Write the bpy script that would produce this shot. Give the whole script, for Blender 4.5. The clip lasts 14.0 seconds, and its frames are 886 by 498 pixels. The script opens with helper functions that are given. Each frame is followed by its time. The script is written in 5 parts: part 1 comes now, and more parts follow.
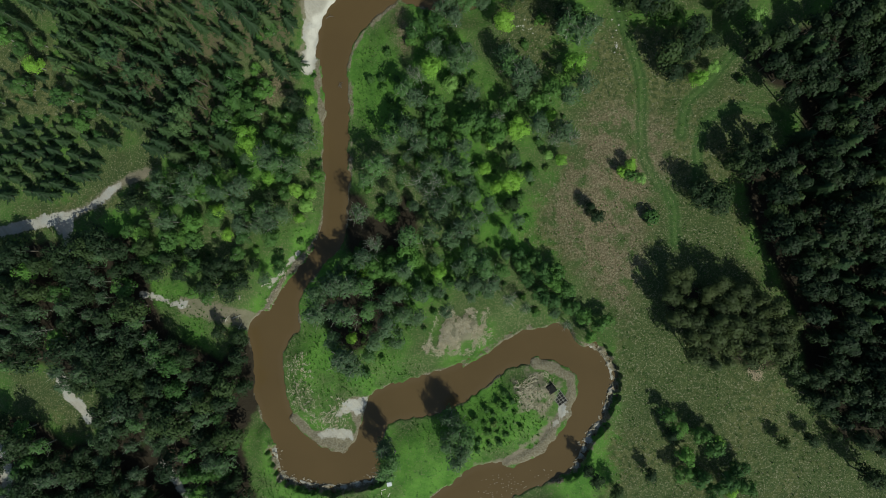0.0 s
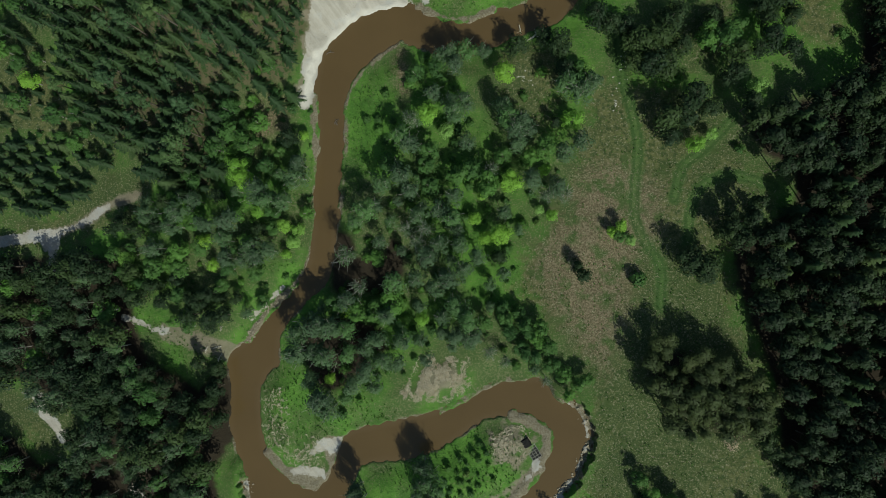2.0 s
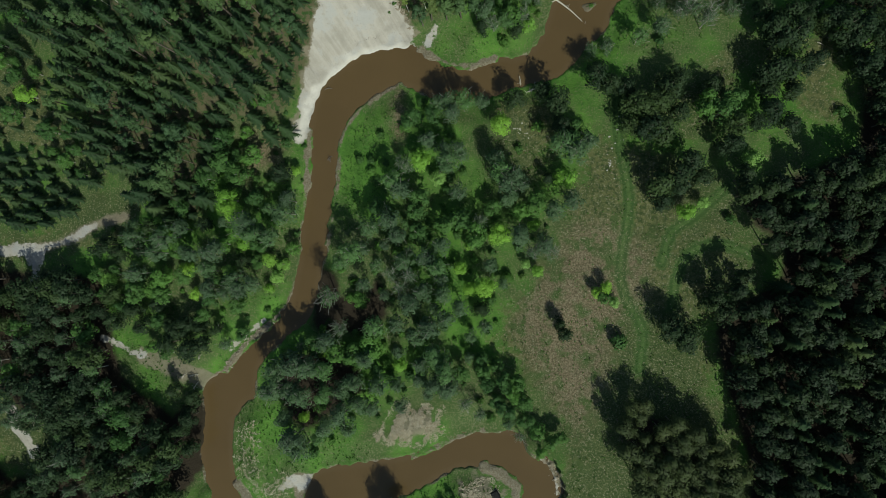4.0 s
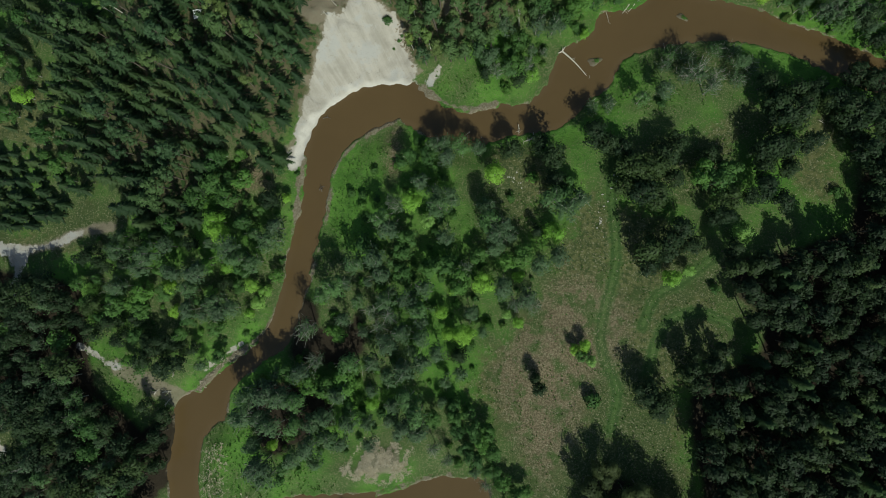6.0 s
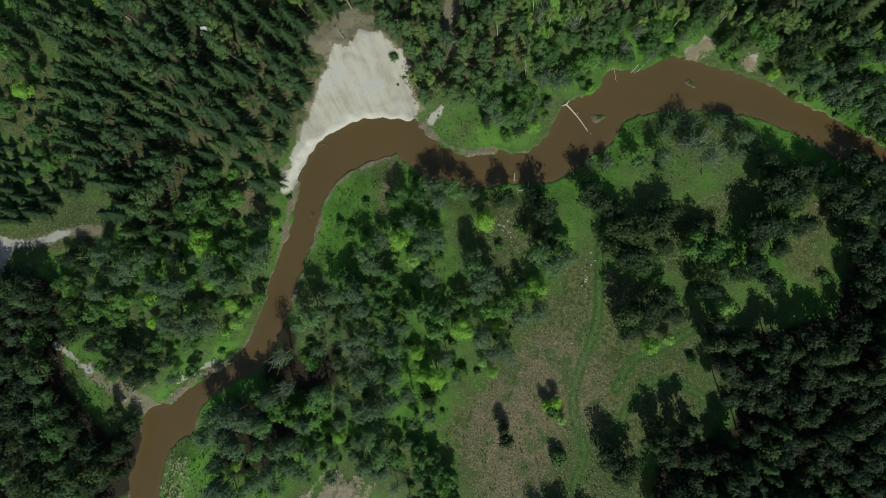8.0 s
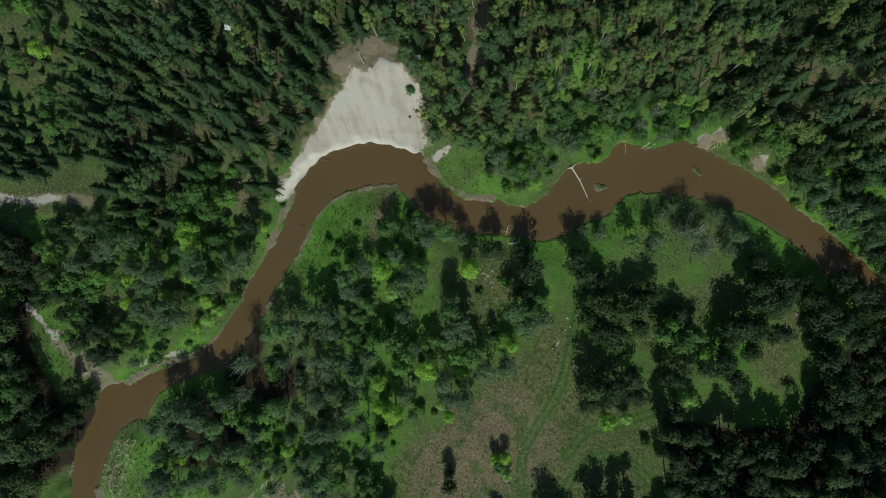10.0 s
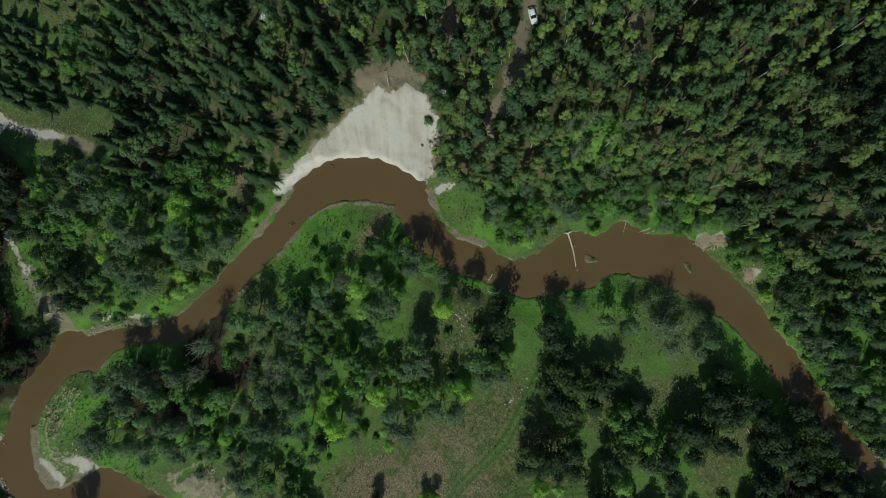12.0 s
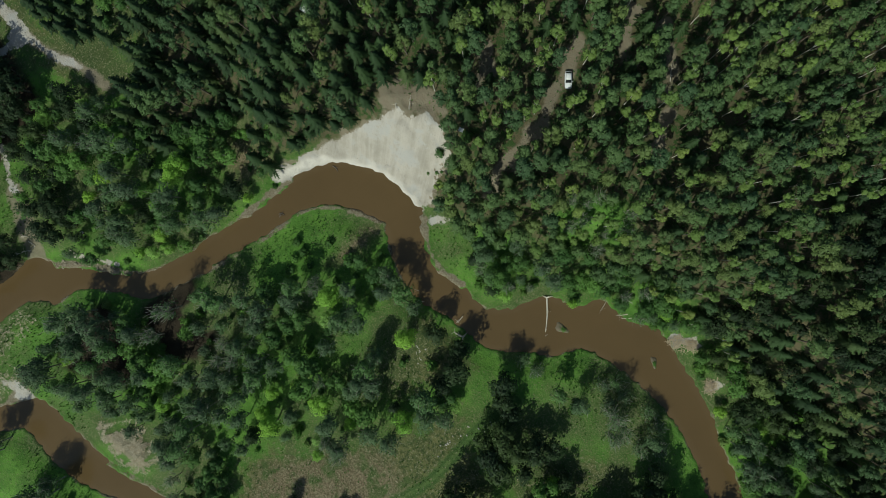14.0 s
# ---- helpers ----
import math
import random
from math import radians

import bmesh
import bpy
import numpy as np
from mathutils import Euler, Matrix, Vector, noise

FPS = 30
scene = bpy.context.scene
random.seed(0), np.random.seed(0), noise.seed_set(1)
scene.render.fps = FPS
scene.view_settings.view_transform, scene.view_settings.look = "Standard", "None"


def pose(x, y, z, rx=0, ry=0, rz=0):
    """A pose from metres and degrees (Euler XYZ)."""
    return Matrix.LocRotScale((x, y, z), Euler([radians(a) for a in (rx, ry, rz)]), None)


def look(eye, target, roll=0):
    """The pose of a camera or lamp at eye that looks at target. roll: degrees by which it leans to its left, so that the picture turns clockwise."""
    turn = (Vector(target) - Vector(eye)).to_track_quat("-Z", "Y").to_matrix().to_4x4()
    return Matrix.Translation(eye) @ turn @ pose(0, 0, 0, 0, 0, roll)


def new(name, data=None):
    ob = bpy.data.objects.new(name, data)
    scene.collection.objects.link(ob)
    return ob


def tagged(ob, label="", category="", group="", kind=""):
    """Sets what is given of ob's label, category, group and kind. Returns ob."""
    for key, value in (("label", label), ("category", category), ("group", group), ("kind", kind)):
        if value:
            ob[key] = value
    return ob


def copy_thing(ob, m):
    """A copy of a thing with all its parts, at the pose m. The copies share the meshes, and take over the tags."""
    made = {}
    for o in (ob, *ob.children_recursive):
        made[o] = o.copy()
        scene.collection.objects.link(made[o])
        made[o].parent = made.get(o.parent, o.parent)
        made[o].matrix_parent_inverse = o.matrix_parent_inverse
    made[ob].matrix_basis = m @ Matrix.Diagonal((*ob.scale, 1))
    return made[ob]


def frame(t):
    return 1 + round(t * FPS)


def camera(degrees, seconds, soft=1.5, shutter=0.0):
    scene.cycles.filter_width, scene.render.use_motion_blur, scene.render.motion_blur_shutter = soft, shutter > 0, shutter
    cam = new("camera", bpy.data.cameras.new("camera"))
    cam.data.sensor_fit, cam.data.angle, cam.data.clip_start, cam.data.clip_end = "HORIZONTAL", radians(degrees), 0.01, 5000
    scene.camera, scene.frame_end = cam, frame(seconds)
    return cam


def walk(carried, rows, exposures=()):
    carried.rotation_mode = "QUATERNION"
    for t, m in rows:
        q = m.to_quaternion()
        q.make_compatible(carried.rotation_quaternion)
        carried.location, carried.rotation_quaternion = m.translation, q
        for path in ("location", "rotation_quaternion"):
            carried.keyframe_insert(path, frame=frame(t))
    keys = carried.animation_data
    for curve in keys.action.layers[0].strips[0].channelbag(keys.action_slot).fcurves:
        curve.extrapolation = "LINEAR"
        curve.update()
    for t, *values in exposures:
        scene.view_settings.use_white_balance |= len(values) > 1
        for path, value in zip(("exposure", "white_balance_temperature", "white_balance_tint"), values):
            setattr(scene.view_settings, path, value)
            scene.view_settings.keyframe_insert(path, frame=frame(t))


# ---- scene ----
SUN = Vector((0.57, -0.82, 1.02)).normalized()
EXPOSURE = -0.48
cam = camera(70, 14.0, soft=0.8)
PATH = [
    (0, pose(0, 0, 176.06, 0.59, 5.21, 0.05)),
    (0.5, pose(0.93, 3.66, 175.74, 0.58, 5.2, 0.95)),
    (1, pose(1.78, 7.28, 175.46, 0.51, 5.21, 1.9)),
    (1.5, pose(2.56, 10.85, 175.24, 0.55, 5.17, 2.96)),
    (2, pose(3.26, 14.39, 174.98, 0.52, 5.19, 3.98)),
    (2.5, pose(3.95, 17.92, 174.63, 0.49, 5.21, 4.91)),
    (3, pose(4.62, 21.44, 174.43, 0.55, 5.19, 5.87)),
    (5.5, pose(6.46, 38.94, 173.59, 0.56, 4.94, 12.16)),
    (6, pose(6.74, 42.29, 173.34, 0.52, 4.93, 13.48)),
    (6.5, pose(7.01, 45.66, 173.05, 0.56, 4.92, 15.01)),
    (7, pose(7.24, 49.03, 172.9, 0.53, 4.98, 16.4)),
    (7.5, pose(7.41, 52.43, 172.57, 0.5, 5.03, 17.82)),
    (8, pose(7.54, 55.85, 172.42, 0.57, 5.08, 19.56)),
    (10.5, pose(3.83, 73.2, 172.65, 0.38, 4.65, 33.63)),
    (11, pose(2.54, 76.53, 172.59, 0.28, 4.58, 37.06)),
    (11.5, pose(1.17, 79.8, 172.41, 0.24, 4.5, 40.74)),
    (12, pose(-0.29, 82.98, 172.25, 0.18, 4.49, 44.24)),
    (12.5, pose(-1.86, 86.12, 172.06, 0.09, 4.49, 47.65)),
    (13, pose(-3.63, 89.2, 171.76, 0.05, 4.48, 51.34)),
    (13.5, pose(-5.63, 92.19, 171.32, -0.1, 4.51, 54.89)),
    (14, pose(-7.72, 95.16, 170.71, -0.09, 4.6, 59.43)),
]
walk(cam, PATH, exposures=[(0.0, EXPOSURE, 6330, -6), (3.0, EXPOSURE - 0.02, 6300, -6), (8.0, EXPOSURE - 0.06, 6330, -6), (11.0, EXPOSURE - 0.18, 6270, -6), (14.0, EXPOSURE - 0.05, 6350, -6)])

# ---- daylight ----
world = bpy.data.worlds.new("daylight")
scene.world = world
world.use_nodes = True
wn = world.node_tree
sky = wn.nodes.new("ShaderNodeTexSky")
sky.sky_type = "NISHITA"
sky.sun_disc = False
sky.sun_elevation = math.asin(SUN.z)
sky.sun_rotation = math.atan2(SUN.x, SUN.y)
back = wn.nodes["Background"]
back.inputs["Strength"].default_value = 0.085
wn.links.new(sky.outputs["Color"], back.inputs["Color"])
sun_data = bpy.data.lights.new("sun", "SUN")
sun_data.energy = 4.3
sun_data.angle = radians(0.55)
sun_data.color = (1.0, 0.95, 0.87)
sun = new("sun", sun_data)
sun.matrix_world = look((0, 0, 300), Vector((0, 0, 300)) - SUN)


# ---- materials ----
def material(name, rough=0.8):
    m = bpy.data.materials.new(name)
    m.use_nodes = True
    b = m.node_tree.nodes["Principled BSDF"]
    b.inputs["Roughness"].default_value = rough
    b.inputs["Specular IOR Level"].default_value = 0.25
    return m, m.node_tree, b


def node(nt, kind, **values):
    n = nt.nodes.new(kind)
    for key, value in values.items():
        n.inputs[key.replace("_", " ")].default_value = value
    return n


def noise_of(nt, scale, detail=4.0, rough=0.6, vector=None):
    n = node(nt, "ShaderNodeTexNoise", Scale=scale, Detail=detail, Roughness=rough)
    if vector is None:
        vector = nt.nodes.new("ShaderNodeTexCoord").outputs["Object"]
    nt.links.new(vector, n.inputs["Vector"])
    return n.outputs["Fac"]


def put(nt, value, socket):
    if isinstance(value, (int, float)):
        socket.default_value = value
    elif isinstance(value, tuple):
        socket.default_value = (*value, 1) if len(value) == 3 else value
    else:
        nt.links.new(value, socket)


def calc(nt, op, a, b=0.0, c=0.0):
    n = nt.nodes.new("ShaderNodeMath")
    n.operation = op
    put(nt, a, n.inputs[0]), put(nt, b, n.inputs[1]), put(nt, c, n.inputs[2])
    return n.outputs[0]


def step(nt, value, low, high):
    n = nt.nodes.new("ShaderNodeMapRange")
    n.interpolation_type = "SMOOTHSTEP"
    put(nt, value, n.inputs["Value"])
    n.inputs["From Min"].default_value, n.inputs["From Max"].default_value = low, high
    return n.outputs["Result"]


def blend(nt, fac, a, b, mode="MIX"):
    n = nt.nodes.new("ShaderNodeMix")
    n.data_type, n.blend_type = "RGBA", mode
    put(nt, fac, n.inputs[0]), put(nt, a, n.inputs[6]), put(nt, b, n.inputs[7])
    return n.outputs[2]


def attribute(nt, name):
    n = nt.nodes.new("ShaderNodeAttribute")
    n.attribute_name = name
    return n.outputs["Fac"]


def bump(nt, b, height, strength=0.5, distance=0.1):
    n = node(nt, "ShaderNodeBump", Strength=strength, Distance=distance)
    nt.links.new(height, n.inputs["Height"])
    nt.links.new(n.outputs["Normal"], b.inputs["Normal"])


def leaf_material(name, dark, light, pale, spread=0.3):
    """Leaves or needles: tree by tree, clump by clump and leaf by leaf the green varies."""
    m, nt, b = material(name, 0.62)
    info = nt.nodes.new("ShaderNodeObjectInfo").outputs["Random"]
    island = nt.nodes.new("ShaderNodeNewGeometry").outputs["Random Per Island"]
    tree = calc(nt, "FRACT", calc(nt, "ADD", info, attribute(nt, "tint")))
    mixed = blend(nt, tree, dark, light)
    mixed = blend(nt, step(nt, calc(nt, "FRACT", calc(nt, "MULTIPLY", tree, 7.31)), 0.72, 1.0), mixed, pale)
    tone = calc(nt, "MULTIPLY_ADD", island, spread, 1.0 - spread / 2)
    patch = calc(nt, "MULTIPLY_ADD", noise_of(nt, 0.9, 2.0), 0.6, 0.7)
    mixed = blend(nt, 1.0, mixed, calc(nt, "MULTIPLY", tone, patch), "MULTIPLY")
    nt.links.new(mixed, b.inputs["Base Color"])
    thin = nt.nodes.new("ShaderNodeBsdfTranslucent")
    nt.links.new(mixed, thin.inputs["Color"])
    both = nt.nodes.new("ShaderNodeMixShader")
    both.inputs[0].default_value = 0.22
    nt.links.new(b.outputs[0], both.inputs[1])
    nt.links.new(thin.outputs[0], both.inputs[2])
    nt.links.new(both.outputs[0], nt.nodes["Material Output"].inputs["Surface"])
    return m


def plain(name, a, b_col, scale=3.0, rough=0.85, relief=0.03, metal=0.0):
    m, nt, b = material(name, rough)
    n = noise_of(nt, scale, 6.0, 0.65)
    fine = noise_of(nt, scale * 7, 3.0)
    nt.links.new(blend(nt, calc(nt, "MULTIPLY_ADD", fine, 0.4, calc(nt, "MULTIPLY", n, 0.7)), a, b_col), b.inputs["Base Color"])
    b.inputs["Metallic"].default_value = metal
    bump(nt, b, n, 0.6, relief)
    return m


SPRUCE = leaf_material("spruce_needles", (0.029, 0.059, 0.024), (0.049, 0.091, 0.030), (0.081, 0.123, 0.042))
PINE = leaf_material("pine_needles", (0.059, 0.112, 0.048), (0.106, 0.175, 0.056), (0.138, 0.191, 0.056))
OLIVE = leaf_material("birch_leaves", (0.115, 0.190, 0.048), (0.160, 0.240, 0.056), (0.195, 0.262, 0.062))
BROAD = leaf_material("broad_leaves", (0.055, 0.123, 0.034), (0.094, 0.190, 0.043), (0.126, 0.259, 0.049))
LIME = leaf_material("fresh_leaves", (0.200, 0.390, 0.055), (0.270, 0.470, 0.062), (0.250, 0.420, 0.110), 0.3)
GREY = leaf_material("budding_leaves", (0.077, 0.125, 0.065), (0.097, 0.166, 0.069), (0.105, 0.203, 0.062))
DARK = leaf_material("dark_leaves", (0.023, 0.045, 0.019), (0.037, 0.065, 0.023), (0.058, 0.094, 0.028))
# Same leaves as dark_leaves, with the east wood's shade put into the colour.
DARK_SHADED = leaf_material("shaded_dark_leaves", (0.018, 0.035, 0.015), (0.029, 0.051, 0.018), (0.045, 0.073, 0.022))
MOSS = leaf_material("mossy_leaves", (0.046, 0.066, 0.023), (0.066, 0.090, 0.030), (0.080, 0.104, 0.034))
HERB = leaf_material("herb_leaves", (0.070, 0.160, 0.028), (0.100, 0.205, 0.038), (0.150, 0.228, 0.060))
REED = leaf_material("bleached_reed", (0.360, 0.312, 0.216), (0.600, 0.540, 0.408), (0.432, 0.348, 0.228))
STRAW = leaf_material("dry_stalks", (0.28, 0.25, 0.145), (0.42, 0.385, 0.26), (0.22, 0.24, 0.11))
BARK = plain("bark", (0.09, 0.075, 0.06), (0.20, 0.17, 0.14), 2.0)
BARK_GREY = plain("grey_bark", (0.24, 0.23, 0.20), (0.42, 0.40, 0.36), 2.0)
BARK_PALE = plain("pale_bark", (0.38, 0.36, 0.31), (0.62, 0.60, 0.54), 2.5)
DEADWOOD = plain("bleached_wood", (0.42, 0.38, 0.31), (0.66, 0.62, 0.53), 3.0)
CLAY = plain("bank_clay", (0.20, 0.16, 0.11), (0.42, 0.37, 0.29), 1.2, 0.9, 0.15)
MUD = plain("wet_mud", (0.095, 0.075, 0.046), (0.19, 0.16, 0.11), 1.5, 0.6, 0.08)


def water_material():
    m, nt, b = material("muddy_water", 0.16)
    big = noise_of(nt, 0.05, 3.0)
    streak = noise_of(nt, 0.35, 5.0)
    col = blend(nt, big, (0.098, 0.065, 0.029), (0.133, 0.088, 0.039))
    shallow = step(nt, calc(nt, "ADD", attribute(nt, "shore"), calc(nt, "MULTIPLY", streak, 1.2)), 2.3, 0.5)
    col = blend(nt, calc(nt, "MULTIPLY", shallow, 0.15), col, (0.17, 0.125, 0.078))
    nt.links.new(col, b.inputs["Base Color"])
    b.inputs["Specular IOR Level"].default_value = 0.35
    bump(nt, b, noise_of(nt, 1.3, 4.0), 0.10, 0.05)
    return m


def ground_material():
    m, nt, b = material("riverside_ground", 0.92)
    co = nt.nodes.new("ShaderNodeNewGeometry").outputs["Position"]
    huge, mid, fine, grain = (noise_of(nt, s, d, 0.65, co) for s, d in ((0.03, 3.0), (0.16, 5.0), (0.7, 5.0), (2.2, 5.0)))
    ragged = calc(nt, "MULTIPLY_ADD", fine, 2.2, calc(nt, "MULTIPLY_ADD", mid, 4.0, -3.1))
    rough_edge = calc(nt, "MULTIPLY_ADD", mid, 22.0, calc(nt, "MULTIPLY_ADD", fine, 8.0, -15.0))
    lush = blend(nt, step(nt, mid, 0.35, 0.65), (0.066, 0.156, 0.024), (0.120, 0.250, 0.040))
    lush = blend(nt, step(nt, huge, 0.42, 0.58), lush, (0.074, 0.118, 0.034))
    lush = blend(nt, step(nt, fine, 0.54, 0.70), lush, (0.042, 0.100, 0.018))
    lush = blend(nt, calc(nt, "MULTIPLY", step(nt, calc(nt, "MULTIPLY_ADD", huge, 0.35, calc(nt, "MULTIPLY", grain, 0.8)), 0.60, 0.68), 0.7), lush, (0.19, 0.19, 0.10))
    tussock = blend(nt, step(nt, fine, 0.36, 0.62), (0.046, 0.070, 0.021), (0.132, 0.138, 0.054))
    tussock = blend(nt, calc(nt, "MULTIPLY", step(nt, huge, 0.40, 0.56), 0.75), tussock, blend(nt, step(nt, grain, 0.4, 0.6), (0.040, 0.072, 0.020), (0.086, 0.112, 0.040)))
    tussock = blend(nt, step(nt, grain, 0.54, 0.68), tussock, (0.250, 0.235, 0.155))
    tussock = blend(nt, step(nt, mid, 0.56, 0.70), tussock, (0.060, 0.090, 0.026))
    brown = blend(nt, step(nt, grain, 0.40, 0.66), (0.110, 0.092, 0.050), (0.265, 0.215, 0.138))
    brown = blend(nt, step(nt, mid, 0.47, 0.62), brown, (0.070, 0.104, 0.032))
    needles = blend(nt, mid, (0.058, 0.060, 0.028), (0.150, 0.126, 0.072))
    needles = blend(nt, step(nt, fine, 0.46, 0.58), needles, (0.036, 0.072, 0.018))
    col = blend(nt, step(nt, calc(nt, "ADD", attribute(nt, "meadow"), rough_edge), -3.0, 4.0), lush, tussock)
    col = blend(nt, step(nt, calc(nt, "ADD", attribute(nt, "brown"), rough_edge), -4.0, 5.0), col, brown)
    col = blend(nt, step(nt, calc(nt, "ADD", attribute(nt, "needles"), ragged), -2.0, 3.0), col, needles)
    # Leaf litter under trees, darkened so that shade is in its colour.
    litter_shade = blend(nt, fine, (0.020, 0.015, 0.010), (0.046, 0.036, 0.022))
    litter_shade = blend(nt, step(nt, mid, 0.58, 0.70), litter_shade, (0.030, 0.055, 0.015))
    col = blend(nt, step(nt, calc(nt, "ADD", attribute(nt, "litter_shade"), ragged), -1.0, 1.5), col, litter_shade)
    away = calc(nt, "ABSOLUTE", calc(nt, "SUBTRACT", attribute(nt, "rut"), 0.95))
    rut = step(nt, calc(nt, "ADD", away, calc(nt, "MULTIPLY", fine, 0.5)), 0.95, 0.40)
    verge = step(nt, calc(nt, "ADD", attribute(nt, "rut"), calc(nt, "MULTIPLY", fine, 2.0)), 3.6, 1.6)
    col = blend(nt, calc(nt, "MULTIPLY", verge, 0.75), col, (0.080, 0.146, 0.038))
    col = blend(nt, calc(nt, "MULTIPLY", rut, 0.6), col, (0.036, 0.075, 0.018))
    bank = step(nt, calc(nt, "ADD", attribute(nt, "shore"), calc(nt, "MULTIPLY", ragged, 0.7)), -0.9, -0.2)
    clay = blend(nt, step(nt, grain, 0.35, 0.65), (0.105, 0.080, 0.048), (0.27, 0.235, 0.175))
    col = blend(nt, calc(nt, "MULTIPLY", bank, step(nt, mid, 0.46, 0.58)), col, clay)
    mud = step(nt, calc(nt, "ADD", attribute(nt, "margin"), calc(nt, "MULTIPLY", ragged, 0.45)), -0.2, 0.5)
    col = blend(nt, mud, col, blend(nt, step(nt, grain, 0.3, 0.7), (0.150, 0.124, 0.080), (0.258, 0.230, 0.166)))
    dirt = step(nt, calc(nt, "ADD", attribute(nt, "dirt"), ragged), -0.6, 0.6)
    col = blend(nt, calc(nt, "MULTIPLY", dirt, 0.8), col, blend(nt, fine, (0.165, 0.135, 0.094), (0.31, 0.265, 0.20)))
    sand_edge = calc(nt, "ADD", attribute(nt, "sand"), calc(nt, "MULTIPLY", ragged, 1.15))
    along, across = nt.nodes.new("ShaderNodeVectorMath"), nt.nodes.new("ShaderNodeVectorMath")
    along.operation = across.operation = "DOT_PRODUCT"
    along.inputs[1].default_value, across.inputs[1].default_value = (0.64, -0.77, 0), (0.77, 0.64, 0)
    nt.links.new(co, along.inputs[0]), nt.links.new(co, across.inputs[0])
    slope = nt.nodes.new("ShaderNodeCombineXYZ")
    nt.links.new(calc(nt, "MULTIPLY", along.outputs["Value"], 0.07), slope.inputs[0])
    nt.links.new(across.outputs["Value"], slope.inputs[1])
    rill = noise_of(nt, 0.55, 6.0, 0.62, slope.outputs[0])
    sand = blend(nt, step(nt, calc(nt, "MULTIPLY_ADD", mid, 0.5, calc(nt, "MULTIPLY", rill, 0.6)), 0.40, 0.66), (0.360, 0.330, 0.282), (0.480, 0.440, 0.385))
    sand = blend(nt, step(nt, mid, 0.50, 0.62), sand, (0.435, 0.418, 0.390))
    sand = blend(nt, calc(nt, "MULTIPLY", step(nt, grain, 0.56, 0.70), 0.45), sand, (0.28, 0.262, 0.225))
    sand = blend(nt, step(nt, attribute(nt, "foot"), -0.2, 1.2), sand, blend(nt, fine, (0.52, 0.485, 0.43), (0.685, 0.645, 0.585)))
    col = blend(nt, step(nt, sand_edge, -0.25, 0.35), col, sand)
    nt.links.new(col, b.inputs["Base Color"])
    bump(nt, b, calc(nt, "MULTIPLY_ADD", fine, 1.0, calc(nt, "MULTIPLY", grain, 0.8)), 0.7, 0.35)
    return m


WATER, GROUND = water_material(), ground_material()

# ---- the plan, in metres ----
BANK_LS = [(-31, -87.1), (-26.2, -75.8), (-19.1, -68.4), (-13.5, -64.3), (-7.2, -59.4), (2.2, -57.5), (9.9, -53.9), (13.8, -49.4), (17.6, -43.1), (19.6, -36.9), (19.2, -33.8), (15.4, -31.5), (10, -30), (3.7, -30.6), (-0.9, -33.4), (-5.6, -37.4), (-8.8, -39.8), (-13.5, -42.3), (-19.9, -44.8), (-27.9, -46.1), (-31.1, -47.1), (-33, -49.4), (-34.3, -55.5), (-33.7, -61.8), (-39.2, -64.4), (-45.7, -65.7), (-54.7, -65.4), (-62.2, -63)]
BANK_LN = [(-64.7, -56.3), (-67.2, -50), (-69.4, -43.5), (-70.8, -38.7), (-70.8, -30.6), (-72.4, -23.3), (-72.1, -20), (-67.4, -15.1), (-65.4, -11.8), (-61.9, -6.1), (-57.4, -1.3), (-53.3, 3.6), (-50.8, 9.3), (-50, 19.8), (-50.4, 26.2), (-50.6, 40.8), (-51.8, 52.2), (-52.6, 56.3), (-52, 63.7), (-50.5, 69.2), (-46.3, 74.3), (-39.9, 80.1), (-34.1, 82.8), (-28.5, 83.7), (-24.2, 82.4), (-20, 80.8), (-16.3, 79.7), (-9.7, 79.7)]
BANK_LE = [(-3.4, 82.6), (4.3, 83.8), (8.8, 90), (9.9, 96.3), (11, 100.6), (14.8, 103.9), (18, 107.2), (18.7, 112.3), (23.7, 114.2), (28.5, 116.5), (32.5, 120.9), (36.9, 122), (43.7, 121.9), (53.3, 122.2), (60.6, 121.5), (67.3, 119.8), (75.5, 119.1), (84.5, 117.1), (96.7, 114.9), (112.8, 113.6)]
BANK_RS = [(-16.7, -88), (-10.4, -78.3), (-3.3, -71), (6.1, -65.5), (14.6, -61.8), (19.5, -59.8), (22.2, -53.8), (24.1, -49.1), (27.1, -45.2), (29.4, -39), (30.6, -32.8), (28, -27.1), (25.3, -25.3), (21, -23.8), (18.1, -19.8), (11.5, -19.4), (5.3, -20.7), (0.6, -23.1), (-5.7, -27.6), (-13.5, -31.5), (-19.9, -33.7), (-29.5, -36.6), (-34.4, -38.3), (-37.3, -40.7), (-38.4, -44.4), (-40, -49.2)]
BANK_RN = [(-41.6, -53.3), (-45.7, -55.3), (-50.6, -54.3), (-54.8, -51.6), (-58.9, -47.3), (-61.4, -41.7), (-62.8, -33.7), (-63, -28.8), (-60.7, -23.9), (-58, -20.7), (-58.4, -15), (-56.6, -9.7), (-50.8, -2.4), (-45.2, 4.4), (-43.9, 18.1), (-43, 24.5), (-42.7, 40.7), (-43.5, 52), (-43.4, 55), (-42.2, 59), (-38.9, 64), (-34.2, 68.9), (-28.6, 72.3), (-23.3, 71.4), (-17.8, 70), (-7.1, 70.2)]
